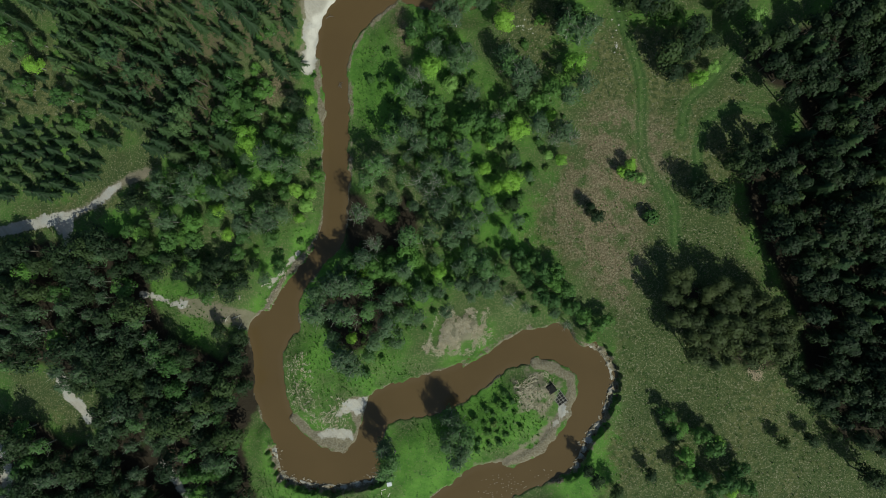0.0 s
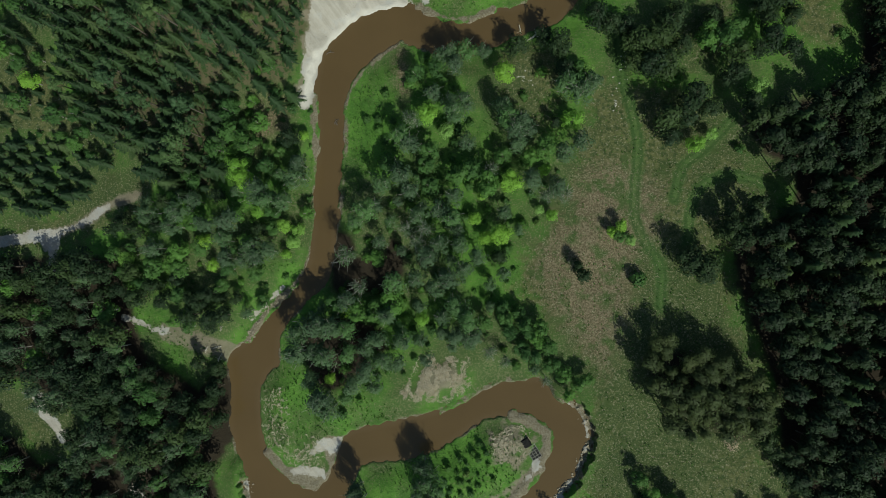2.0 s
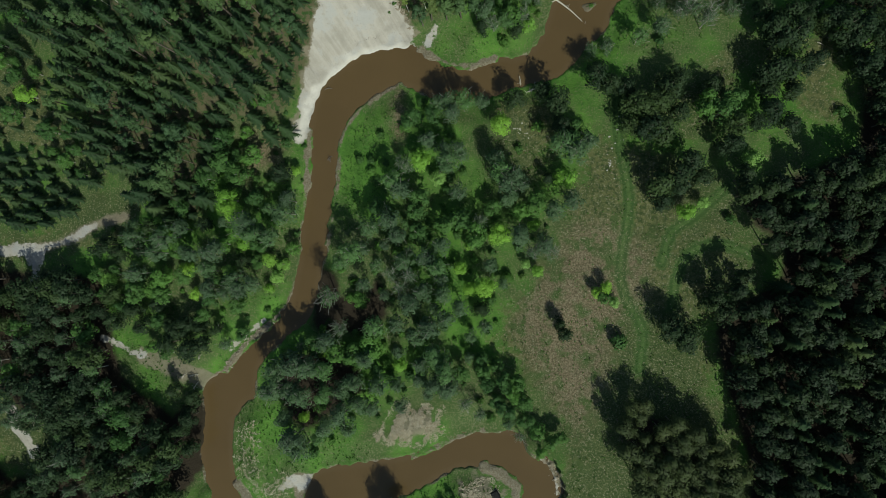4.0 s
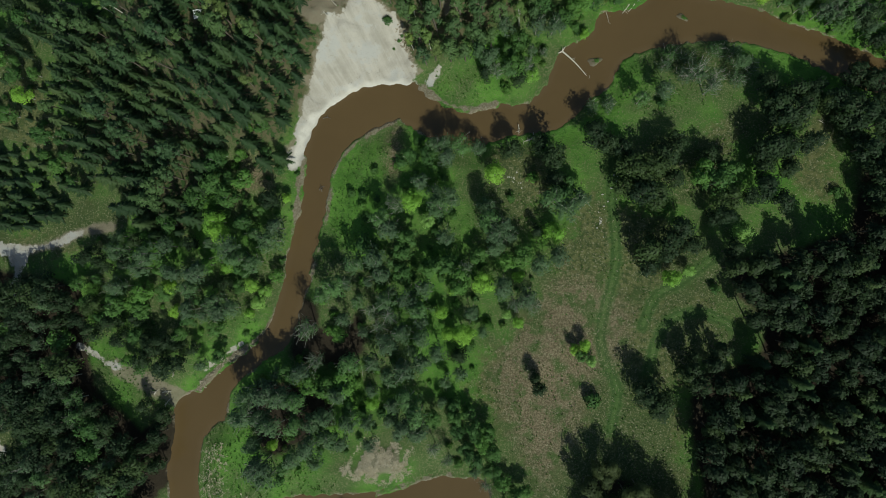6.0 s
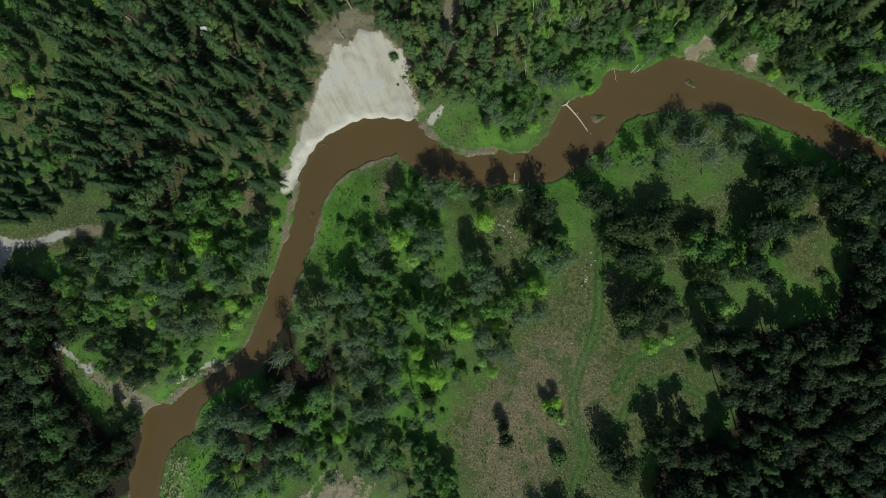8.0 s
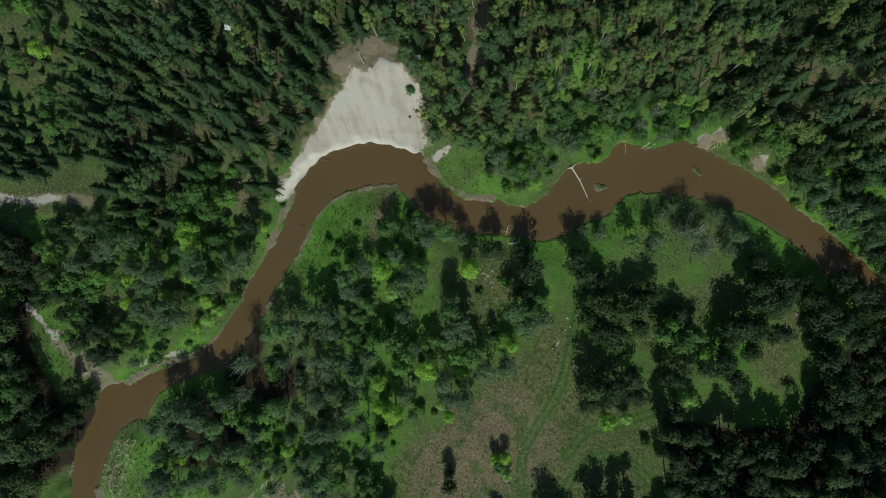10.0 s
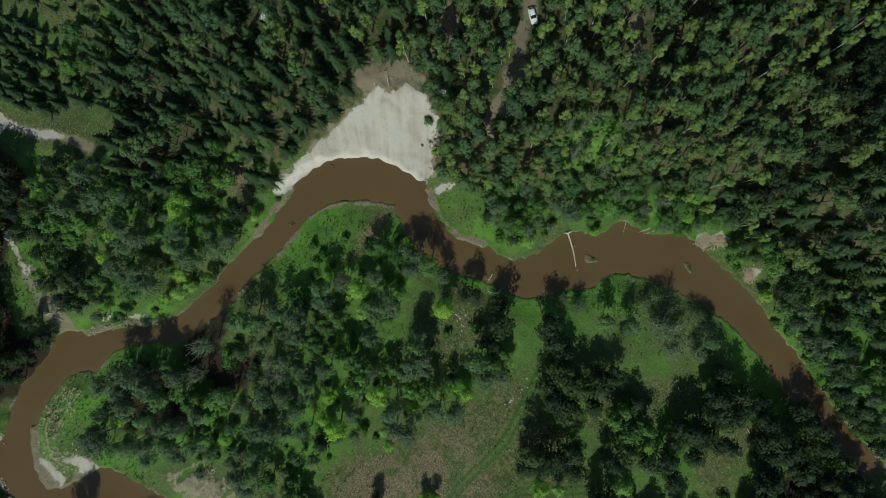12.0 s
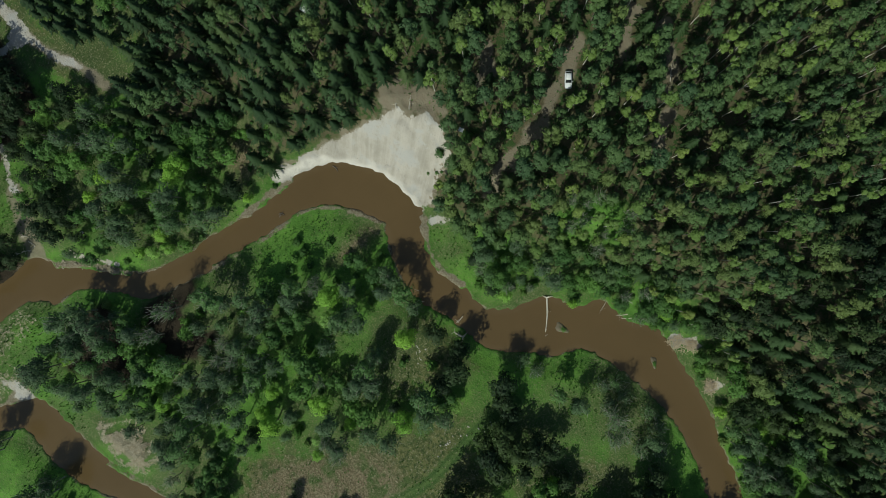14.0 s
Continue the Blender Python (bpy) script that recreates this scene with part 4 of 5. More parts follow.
# trees that can be told apart, kind by kind
planted("lime_tree", [(1, 63.4, 1.05), (19.8, 51.3, 1.32), (5.1, 34, 1.05), (-19.2, 51.1, 0.78), (-13.7, 47.1, 0.73), (13.5, 37.9, 0.56), (-2.8, 30.1, 0.45), (2.8, 19.8, 1), (-1.3, 18.5, 0.67), (-17.1, -4.3, 0.67), (16.5, 25.9, 0.56), (12.8, 27.3, 0.45), (-38.4, -4, 0.67), (-41.3, -23.2, 0.56), (-4.3, 23.8, 0.62)], group="trees of the thicket")
planted("alder", [(-29.7, -3, 1.15), (-34.5, -3.7, 1.09), (-25.1, -0.7, 1.15), (-23.3, 62.3, 0.91), (-17.8, 41, 1.09), (-18.2, 37.1, 0.91), (-10.1, 34.8, 1.03), (-5.8, 36.3, 0.97), (-1, 32.6, 1.09), (-28.7, 36.7, 0.97), (-17.1, 31.2, 0.91), (13.4, 43.5, 0.97), (9.7, 41.2, 0.85), (2.1, 41.3, 0.85), (-40.3, -2.7, 1.09), (-28.7, -4.3, 0.85), (-0.2, -4.2, 0.79), (4.8, 0.1, 0.67), (5.9, -3, 0.79), (11.1, -4.1, 0.91), (14.9, -4.2, 0.79), (14.2, -7.5, 0.79), (17.4, -9.4, 0.79), (7.4, -6, 0.73), (10.4, -10.2, 0.79), (13.4, -12, 0.85), (18.6, -14, 0.79), (34.6, 21.6, 0.62)], group="trees of the thicket")
planted("alder", [(22.4, -16.2, 0.79), (26.1, -18.5, 0.73), (24, -21.6, 0.61), (28.4, -17, 0.61), (-30.4, 11.3, 0.73), (-22.5, -8.1, 0.85), (-28.8, -15.9, 0.79), (-31.9, -4.3, 0.79), (8.9, -0.5, 0.67)], group="trees of the thicket")
planted("willow", [(-12.3, 64.1, 1.27), (-15.4, 67.1, 1.06), (-17.7, 56.1, 1.13), (-13, 54.4, 1.4), (-9.1, 54, 1.13), (-11.2, 50.8, 1.2), (-7.6, 43.5, 1.2), (-25.3, 43.9, 1.2), (-22.5, 42.2, 1.2), (2.8, 50.7, 1.27), (4.6, 46.9, 1.27), (6.1, 44.3, 1), (9, 48.2, 0.86), (18.7, 43, 1.13), (22.3, 45.2, 1.13), (21.3, 58.3, 1.34), (23.8, 61.5, 1.06), (-24.5, 33.9, 1.27), (-29.9, 31, 1.2), (-22.3, 30.2, 1.13), (-10, 29, 1.06), (10.3, 34.1, 1.2), (17, 33.3, 1.13), (-33.6, 23.3, 1.34), (-36.4, 20.8, 1), (-31.7, 25.8, 1), (-16, 12.5, 1.27), (-13.1, 15.9, 1.13), (-10, 23.1, 1.13), (-13.8, 25.8, 1.13)], group="trees of the thicket")
planted("willow", [(-7.8, 16.3, 1.06), (-2.5, 13.7, 1), (-10, 7.2, 1.27), (-13.1, 4.6, 1.13), (-6.1, 9.5, 1.06), (-23.7, 4.9, 1.27), (-18.9, 6.5, 1.06), (-6.9, 0.4, 1.27), (-3.6, -2.6, 1.27), (-2.4, -7.1, 1.2), (-7, -7.5, 1.13), (-10.4, -3, 1), (-25.6, -4.5, 1.13), (-36.9, -0.4, 1.13), (-19.2, 23.2, 1.13), (-45, -7.3, 1.47), (-49.7, -10.4, 1.27), (-40.5, -7.6, 1.4), (-36, -9.1, 1.27), (-49.5, -16.2, 1.4), (-45, -14.7, 1.27), (-40.3, -16.5, 1.27), (-35.8, -15, 1.13), (-31.2, -13.1, 1.13), (-41.7, -27.1, 1.4), (-39.4, -30.6, 1.2), (-45.6, -23.1, 1.06), (-25.3, -16.4, 1.13), (-29.5, -19.4, 1.27), (-22, -16.5, 1)], group="trees of the thicket")
planted("willow", [(-21.3, -10.6, 1.13), (-33.8, -22.6, 1.13), (-28.1, -10.6, 1.13)], group="trees of the thicket")
planted("budding_willow", [(-22.2, 48.5, 0.95), (18.8, 31.1, 1.02), (-38.1, 11.9, 1.28), (-22.5, 19.9, 1.28), (-19.5, 16.1, 1.35), (-17.4, 20.2, 1.09), (-34, 3.4, 1.02), (2.1, -11.8, 0.89), (6.6, -14.1, 0.76), (17.9, -18.5, 0.69), (-24.1, 50, 0.82), (-1, 36.6, 0.95), (14.1, 30.6, 0.95)], group="trees of the thicket")
planted("shade_tree", [(52.2, 16.6, 0.74), (56.1, 15.6, 0.74), (54.7, 12.9, 0.6), (39.4, 66.1, 0.73), (36.4, 67.2, 0.56), (42.9, 66.8, 0.52), (2.8, 13.2, 0.73), (17.1, 64.7, 0.81), (15, 50.9, 0.52), (25, 10.3, 0.6), (23.6, 12.8, 0.52)], group="trees of the thicket")
planted("dark_dome", [(61, 25.7, 1.09), (65.9, 27.6, 1.09), (63.8, 21.8, 1.09), (67.1, 32, 1.02), (60.6, 28.8, 0.72), (60, 24.2, 0.75), (68.7, 23.5, 1.09), (65.1, 53, 1.16), (69.8, 53.8, 1.09), (64.1, 57, 1.02), (68.8, 49.5, 1.09), (72.2, 46.5, 1.09), (73.6, 41.4, 1.09)], group="trees of the thicket")
planted("bush", [(-31.6, 57.1, 1.43), (6.5, 58.3, 1.43), (10.9, 64.8, 1.3), (-36.6, 50, 1.04), (-32.6, 47, 1.17), (-30.8, 43.9, 1.17), (-29.3, 49.6, 0.78), (-27.5, 42.2, 1.04), (-21.7, 68, 1.17), (63.9, 46.4, 1.17), (45.9, 64.1, 1.6)], group="bushes in the grass")
planted("lime_tree", [(-70, 33.4, 1.05), (-68.8, 30.1, 0.67), (-68.4, 13.9, 0.62), (-53.6, 17.7, 0.62), (-57.4, 18.5, 0.67), (-77.1, 5.9, 0.62), (-102.3, 6, 0.73), (-56.3, 10.5, 0.51), (-54.4, 14.2, 0.67), (-79.7, 12.8, 0.73), (-134.7, 55.1, 0.89), (-65, 21.8, 0.67), (-54, 44, 0.51)], group="trees on the west bank")
planted("alder", [(-60.2, 17.5, 0.67), (-82.3, 17.8, 0.97), (-80, 10.7, 0.85), (-86.6, 9.1, 0.97), (-92.9, 4.3, 1.09), (-85.9, 4.3, 0.91), (-72, 5.1, 0.85), (-64, 5.1, 0.79), (-60.7, 22.4, 0.85), (-105.8, 6.8, 0.73), (-73.3, 43.7, 1.09), (-68.5, 40.6, 1.03), (-65.4, 46.1, 0.97), (-77.7, 38.4, 0.97), (-70.5, 20.9, 0.85), (-51.3, 22.4, 0.67), (-83.7, 29.1, 0.85), (-75.2, 49.5, 0.97)], group="trees on the west bank")
planted("willow", [(-85.3, 20.7, 1.34), (-71.4, 19.1, 1.27), (-64.2, 27.3, 1.4), (-61.2, 25, 1.13), (-53.3, 31.9, 1.27), (-53.4, 35.4, 1.06), (-64.7, 12.5, 1.13), (-72.8, 12.9, 1.13), (-77.4, 17.3, 1.13), (-87.5, 15.8, 1.13), (-71.3, 7.9, 1.06), (-66.6, 7.9, 1), (-60.2, 11, 1), (-63.4, 9.4, 1), (-92.5, 9.5, 1.13), (-56.8, 25.2, 1.13), (-82.2, 23.3, 1), (-95.2, 19.4, 1.06)], group="trees on the west bank")
# The three round (-80, -3) are added to stand in for a tree shadow.
planted("shade_tree", [(-57.4, 42.5, 0.77), (-76.9, 25.8, 0.64), (-92.2, 22.8, 0.64), (-64.2, 16.8, 0.6), (-103.7, 16.1, 0.73), (-107.5, 13.9, 0.6), (-99.9, 13.8, 0.73), (-93.7, 16, 0.68), (-99.9, 1.9, 0.81), (-93, -1.6, 0.85), (-98, -4.8, 0.85), (-89.8, -4.8, 0.73), (-103.7, -2.9, 0.68), (-81.2, -8.4, 0.81), (-76.2, -9.5, 0.85), (-72.2, -7.9, 0.73), (-79.2, -4.4, 0.77), (-82.9, -3.2, 0.64), (-76.7, -2.2, 0.68), (-73.9, -2.8, 0.6), (-69.2, -2.8, 0.52), (-87.1, 1.1, 0.64), (-78.7, -21.9, 0.64), (-73.7, -23.5, 0.64), (-75, -31.3, 0.77), (-71.7, -37.5, 0.77)], group="trees on the west bank")
planted("spruce", [(-61.3, 51.9, 1.19), (-85.5, 59, 0.98), (-57.2, 54.4, 0.88), (-65.3, 56.2, 0.88)], group="trees on the west bank")
planted("lime_tree", [(32.4, 22.4, 0.5), (34.6, 24.4, 0.56), (37.4, 20.6, 0.5), (22.7, 64.4, 0.78), (52.1, 47.2, 0.78), (56, 49.7, 0.56), (66.5, 62.5, 0.84), (53.7, 77.2, 0.67), (66.4, 129.2, 0.62), (58.6, 123.8, 0.51), (15.5, 105.4, 0.45), (30.2, 124.7, 0.51), (4.6, 91.4, 0.67)], group="trees of the east glades")
planted("alder", [(20.6, 63.7, 0.91), (57.1, 73.5, 1.09), (53, 74.7, 1.03), (59.2, 77.3, 0.97), (0.3, 92.3, 0.97), (-0.6, 99.2, 0.85), (9.1, 107.1, 0.85), (11.2, 110.3, 0.73), (2.4, 109.4, 0.97), (6.8, 114.8, 0.85), (15.4, 120.1, 0.85), (26, 120.4, 0.85), (16, 114, 0.85), (-17.6, 64.1, 0.79), (21.6, 116.2, 0.67)], group="trees of the east glades")
planted("sallow", [(22.2, 86.6, 1.05), (25.7, 88.5, 1.01), (38.8, 105, 1.07), (43, 104.9, 0.95), (49.6, 108.2, 1), (54.2, 107.8, 1.1), (59.1, 105.3, 1.07), (43.2, 99.9, 1.07), (37.9, 101.4, 0.83), (56.2, 101.5, 1.07)], group="trees of the east glades")
planted("willow", [(-10, 68.6, 1.2), (-13.6, 67.6, 1.05), (-5.6, 69.2, 0.9), (33.4, 90.2, 0.86), (38.8, 94.1, 1), (17.8, 59.8, 1.34), (0.8, 53.8, 1), (6.9, 49.7, 1.13), (-7.3, 91.8, 1.13), (6.9, 104.2, 1.13), (2.7, 103.1, 1), (-5, 100.6, 1), (63.6, 123.6, 0.85), (67.8, 122.8, 0.9), (55.6, 105.2, 0.85), (72.4, 122, 0.95), (76.4, 121.4, 0.95), (80.6, 120.8, 0.85), (85.2, 119.9, 0.8), (90, 119.4, 0.8), (65.8, 126.2, 0.95), (74.6, 124.6, 0.95), (83, 123.4, 0.9), (95, 118.6, 0.85), (100.4, 117.8, 0.8), (106, 117.4, 0.85), (88.4, 122.8, 0.9), (94, 122.4, 0.9), (79, 124.6, 0.9), (70, 126.6, 0.9), (99.4, 121.8, 0.9)], group="trees of the east glades")
planted("budding_willow", [(45.8, 99.8, 1.35), (50.5, 99.9, 1.35), (-4.7, 89.6, 0.89), (49.7, 96.4, 1.09), (27.6, 118, 0.8), (20.7, 117.9, 0.82)], group="trees of the east glades")
planted("shade_tree", [(3.6, 70.6, 0.85), (14.7, 71.2, 0.99), (10.8, 73.9, 0.7), (23.9, 78.8, 0.94), (27.7, 77, 0.85), (34.6, 73.2, 1.04), (34.7, 67.4, 0.85), (39.1, 70.2, 0.94), (42.7, 77.6, 1.04), (46.3, 71.5, 0.85), (40.3, 74.3, 0.94), (44.8, 81.8, 0.8), (43.2, 53.3, 1.18), (48.8, 54.8, 1.09), (50.4, 59.1, 0.99), (45.3, 48.7, 0.8), (54.8, 56, 0.8), (54, 80.1, 0.7), (60.4, 70.1, 0.94), (60, 65.3, 0.85), (66.8, 85.9, 1.13), (68, 80.7, 0.8), (71.7, 86.2, 0.99), (70.8, 94.9, 1.13), (66.4, 96.2, 1.05), (63, 100.6, 0.8), (68.4, 74.5, 0.94), (74.2, 72.3, 0.8), (82.8, 97.8, 1.09), (80.6, 100.4, 0.95)], group="trees of the east glades")
planted("shade_tree", [(87.4, 98.6, 1.05), (89.9, 89.9, 1.13), (94.3, 85.2, 1.13), (32, 77, 0.75), (76, 103, 0.7), (92.3, 96.7, 1.09), (90.6, 101, 0.9), (69, 100.4, 0.95), (76.8, 88.4, 0.85), (67.8, 92.7, 0.94), (85.9, 94.2, 0.94), (79.2, 99.8, 0.75), (73.2, 98, 0.8), (65.3, 84, 0.85), (73.7, 81.2, 0.8), (65.4, 72.1, 0.7), (73.5, 130.9, 0.85), (79.2, 126.8, 0.85), (84.3, 122.5, 0.85), (60.2, 128.2, 0.8), (65.7, 133, 0.8), (71.3, 137.8, 0.8), (79.1, 135.8, 0.8), (81.4, 122.6, 0.7), (84.2, 108.2, 0.85), (89.4, 107, 0.95), (94.8, 105.9, 0.9), (100.4, 105.2, 0.95), (106, 104.6, 0.9), (87.6, 117.6, 0.7), (93, 116.6, 0.8), (98.6, 115.8, 0.8), (104.4, 115.2, 0.8)], group="trees of the east glades")
planted("bush", [(39.8, 11.2, 1.9), (39.5, 91.3, 1.17), (88.2, 78.4, 1.3), (14.4, 106.7, 1.17), (-25.6, 60, 1.43), (-33.7, 49.8, 1.04)], group="bushes in the grass")
planted("dome_tree", [(45.1, -5.4, 1.23), (47.3, -8.3, 1.34), (45.6, -12, 1.34), (49.3, -12.7, 1.23), (44.9, -15.6, 1.34), (48.7, -16.3, 1.34), (52.1, -14.2, 1.23), (52.8, -9.8, 1.23), (55.4, -7.6, 1.23), (57.8, -9.8, 1.23), (54.9, -12, 1.23), (58.5, -13.4, 1.23), (61.3, -9, 1.23), (63.4, -11.9, 1.23), (52.6, -18.5, 1.34), (56.1, -17, 1.34), (59.6, -16.9, 1.34), (62.6, -15.5, 1.23), (66.1, -14.8, 1.23), (69.3, -14, 1.34), (68.6, -17.6, 1.34), (72.1, -17.5, 1.34), (65.4, -18.4, 1.23), (61.9, -19.9, 1.23), (58.2, -20.6, 1.34), (54.7, -22.1, 1.34), (51.2, -22.1, 1.34), (49.8, -25.8, 1.34), (53.3, -26, 1.34), (57.5, -24.9, 1.34)], group="trees of the meadow stand")
planted("dome_tree", [(61, -23.4, 1.34), (64.5, -21.9, 1.34), (67.9, -21.2, 1.34), (71.4, -21.1, 1.34), (66.5, -24.8, 1.34), (63.1, -27, 1.34), (70, -24.7, 1.34), (48.6, -20, 1.23), (42.9, -10.6, 1.23), (47.4, -4.7, 1.12), (66.4, -11.2, 1.12)], group="trees of the meadow stand")
planted("dark_dome", [(92.2, -35, 1.09), (88.8, -38.1, 1.09), (94.2, -40.6, 1.09), (84.4, -33.7, 1.09), (79, -31.2, 1.09), (90.1, -32.6, 1.02), (92.9, -28.2, 1.09), (86.8, -28.7, 1.09), (94.4, -56.2, 1.02), (91.3, -55.1, 0.95), (83, -28.8, 1.02), (75.1, -30.1, 0.95), (72.3, -27, 0.95), (81.6, -36.7, 1.02), (86.6, -42.4, 0.95)], group="trees on the south meadow")
planted("alder", [(46.5, -45.7, 0.79), (52.1, -46.9, 0.85), (48.5, -52.2, 0.85), (54.9, -49.7, 0.91), (47.8, -57.4, 0.85), (52, -58.6, 0.91), (59.1, -58.4, 0.91), (62.2, -55.6, 0.79), (63.5, -59.8, 0.85), (43.7, -42.2, 0.67), (56.2, -61.4, 0.91)], group="trees on the south meadow")
planted("lime_tree", [(57.2, -48.7, 0.51), (60.4, -62.2, 0.56)], group="trees on the south meadow")
planted("shade_tree", [(45.2, -47.4, 0.56), (73.1, -48.9, 0.52), (80.6, -47.8, 0.6), (86.7, -47.2, 0.43), (26, -59.8, 0.6), (30.5, -62.7, 0.6), (39.4, -58.1, 0.52), (23.2, -57.1, 0.52), (82.9, -40.2, 0.77), (78.8, -35.9, 0.77)], group="trees on the south meadow")
planted("pine", [(-26.7, 93.3, 1.13), (-22.4, 96.1, 1.13), (-17.6, 95.8, 1.13), (-21.9, 90.1, 1.13), (-17.8, 90.7, 1.08), (-24.2, 88.5, 0.91), (-13.1, 96.7, 1.08), (-12.2, 101.5, 1.08), (-30.1, 96.7, 0.91), (-14.1, 92, 0.96), (-9.8, 92.3, 0.96), (-8.2, 97.1, 0.96), (-35.4, 99.6, 0.91), (-22.3, 100.8, 1.02), (-17.2, 100.9, 1.02), (-27.4, 100.6, 0.96)], group="pines above the sand bluff")
planted("willow", [(-13.6, -43.6, 1.1), (-11.4, -46.2, 1.25), (-9.4, -48.8, 1.15), (-13.2, -50.0, 1.25), (-12.2, -54.0, 1.2), (-9.6, -52.6, 1.1), (-31.3, -52.0, 1.15), (-29.4, -55.0, 1.25), (-30.8, -58.4, 1.15)])
planted("birch", [(-5.0, 116.5, 0.8), (-2.0, 119.5, 0.85), (1.5, 121.0, 0.8), (3.5, 117.5, 0.75), (0.0, 115.0, 0.7), (5.8, 122.4, 0.85)])
planted("bush", [(-32.4, 92.4, 0.42), (-31.6, 93.6, 0.4), (-33.6, 90.2, 0.32), (-35, 103.5, 1.2), (-35.8, 95.5, 1.0)])

# groves, space by space
grove(SPRUCE_NW, 3.1, [("spruce", 8), ("pine", 2), ("young_spruce", 1)], 21, clear, "spruces on the west bank", 0.5, 1.2)
grove(YOUNG_W, 3.0, [("young_spruce", 1)], 22, clear, "young spruces by the sandy road", 0.7, 1.3)
# Dark kinds prevail here, partly to put in the lens's edge darkening.
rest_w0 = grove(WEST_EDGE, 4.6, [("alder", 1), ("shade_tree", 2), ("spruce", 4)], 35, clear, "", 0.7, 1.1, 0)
grove(SCRUB_W, 3.5, [("young_spruce", 3), ("bush", 2), ("alder", 2), ("spruce", 1)], 23, clear, "", 0.45, 0.95)
grove(MIXED_W, 3.6, [("alder", 3), ("willow", 1), ("bush", 4)], 24, clear, "trees on the west bank", 0.5, 0.8)
grove(SHRUB_W, 3.3, [("alder", 4), ("bush", 4), ("bright_bush", 2)], 39, clear, "shrubs on the west bank", 0.35, 0.7)
grove(ALDER_SW, 3.8, [("shade_tree", 6), ("willow", 3), ("alder", 1)], 25, clear, "trees of the south-west wood", 0.75, 1.15)
grove(THICKET, 4.6, [("willow", 1)], 31, south_part, "trees of the thicket", 0.6, 0.9)
grove(THICKET, 3.4, [("bush", 3), ("bright_bush", 1)], 26, clear, "bushes of the thicket", 0.5, 1.2)
rest_e = grove(WOOD_E, 3.4, [("dark_dome", 9), ("spruce", 2)], 28, clear, "trees of the east wood", 0.85, 1.3, 220)
rest_e += grove(WOOD_NE, 3.6, [("dark_dome", 5), ("shade_tree", 3)], 38, clear, "", 0.8, 1.1, 0)
grove(PENINSULA_BUSH, 2.3, [("bush", 5), ("bright_bush", 1)], 30, clear, "bushes on the river spit", 0.4, 0.85)
grove(BANK_N, 3.0, [("willow", 4), ("alder", 4), ("bright_bush", 1), ("shade_tree", 2), ("budding_willow", 2)], 33, clear, "trees under the north slope", 0.55, 0.95)

grove(BANK_N, 2.3, [("bright_bush", 4), ("bush", 2)], 40, near_water, "bushes along the north bank", 0.6, 1.3)

grove(GREEN_SLOPE, 2.5, [("budding_willow", 4), ("birch", 1), ("alder", 1)], 41, None, "trees on the green slope", 0.6, 0.95)

# the pine wood on the plateau
PINE_WOOD = [(-90, 62), (-58, 62), (-56, 72), (-53, 92), (-44, 101), (-33, 101), (-28, 90), (-18, 89), (-5, 99), (10, 113), (25, 126), (44, 132), (72, 135), (125, 140), (118, 156), (60, 192), (-4, 228), (-24, 218), (-66, 156), (-98, 112), (-130, 96)]


WEST_PART = np.array(NE_WOOD, float)


def west_of(pts):
    return clear(pts, 1.5, 2.5) & (inside_distance(pts, WEST_PART) < 0)


def east_of_bluff(pts):
    return west_of(pts) & (pts[:, 0] + 0.25 * (pts[:, 1] - 100) > -50)


def spruce_side(pts):
    return west_of(pts) & (pts[:, 0] + 0.25 * (pts[:, 1] - 100) <= -50) & (inside_distance(pts, np.array(SPRUCE_NW, float)) < 0)


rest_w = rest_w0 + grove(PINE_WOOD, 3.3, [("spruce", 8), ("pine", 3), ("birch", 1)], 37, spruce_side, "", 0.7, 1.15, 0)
rest_n = grove(PINE_WOOD, 2.9, [("pine", 7), ("birch", 3), ("spruce", 1)], 34, east_of_bluff, "pines above the sand bluff", 0.7, 1.1, 280)
# This mix leans dark, in part standing in for lens fall-off.
rest_n += grove(NE_WOOD, 3.3, [("pine", 2), ("dark_dome", 6), ("spruce", 4)], 36, clear, "", 0.75, 1.15, 0)
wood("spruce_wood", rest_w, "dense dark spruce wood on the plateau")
wood("pine_wood", rest_n, "dense green pine wood with paler birches")
wood("east_wood", rest_e, "dense dark mixed wood")


# ---- tufts, reeds and clods: what nobody could count ----
def tufts(name, places, mat, size, label, seed, blades=5, spread=0.6):
    """Small clumps of blades that lean outwards, joined."""
    rng = np.random.default_rng(seed)
    z = heights(places)
    n = len(places) * blades
    base = np.repeat(np.column_stack([places, z - 0.03]), blades, 0)
    a = rng.uniform(0, 6.2832, n)
    s = np.repeat(rng.uniform(0.6, 1.4, len(places)), blades) * size * rng.uniform(0.7, 1.2, n)
    out, side = np.column_stack([np.cos(a), np.sin(a), 0 * a]), np.column_stack([-np.sin(a), np.cos(a), 0 * a])
    w = (0.22 * s)[:, None]
    tip = base + out * (s * spread)[:, None] + np.column_stack([0 * a, 0 * a, s * (0.9 if spread < 1 else 0.45)])
    v = np.stack([base - side * w, base + side * w, tip], 1).reshape(-1, 3)
    me = bpy.data.meshes.new(name)
    me.from_pydata(v, [], np.arange(3 * n).reshape(n, 3))
    me.materials.append(mat)
    me.attributes.new("tint", "FLOAT", "POINT").data.foreach_set("value", np.repeat(rng.random(len(places)), blades * 3).astype(np.float32))
    return tagged(new(name, me), label, name.replace("_", " "), kind="stuff")


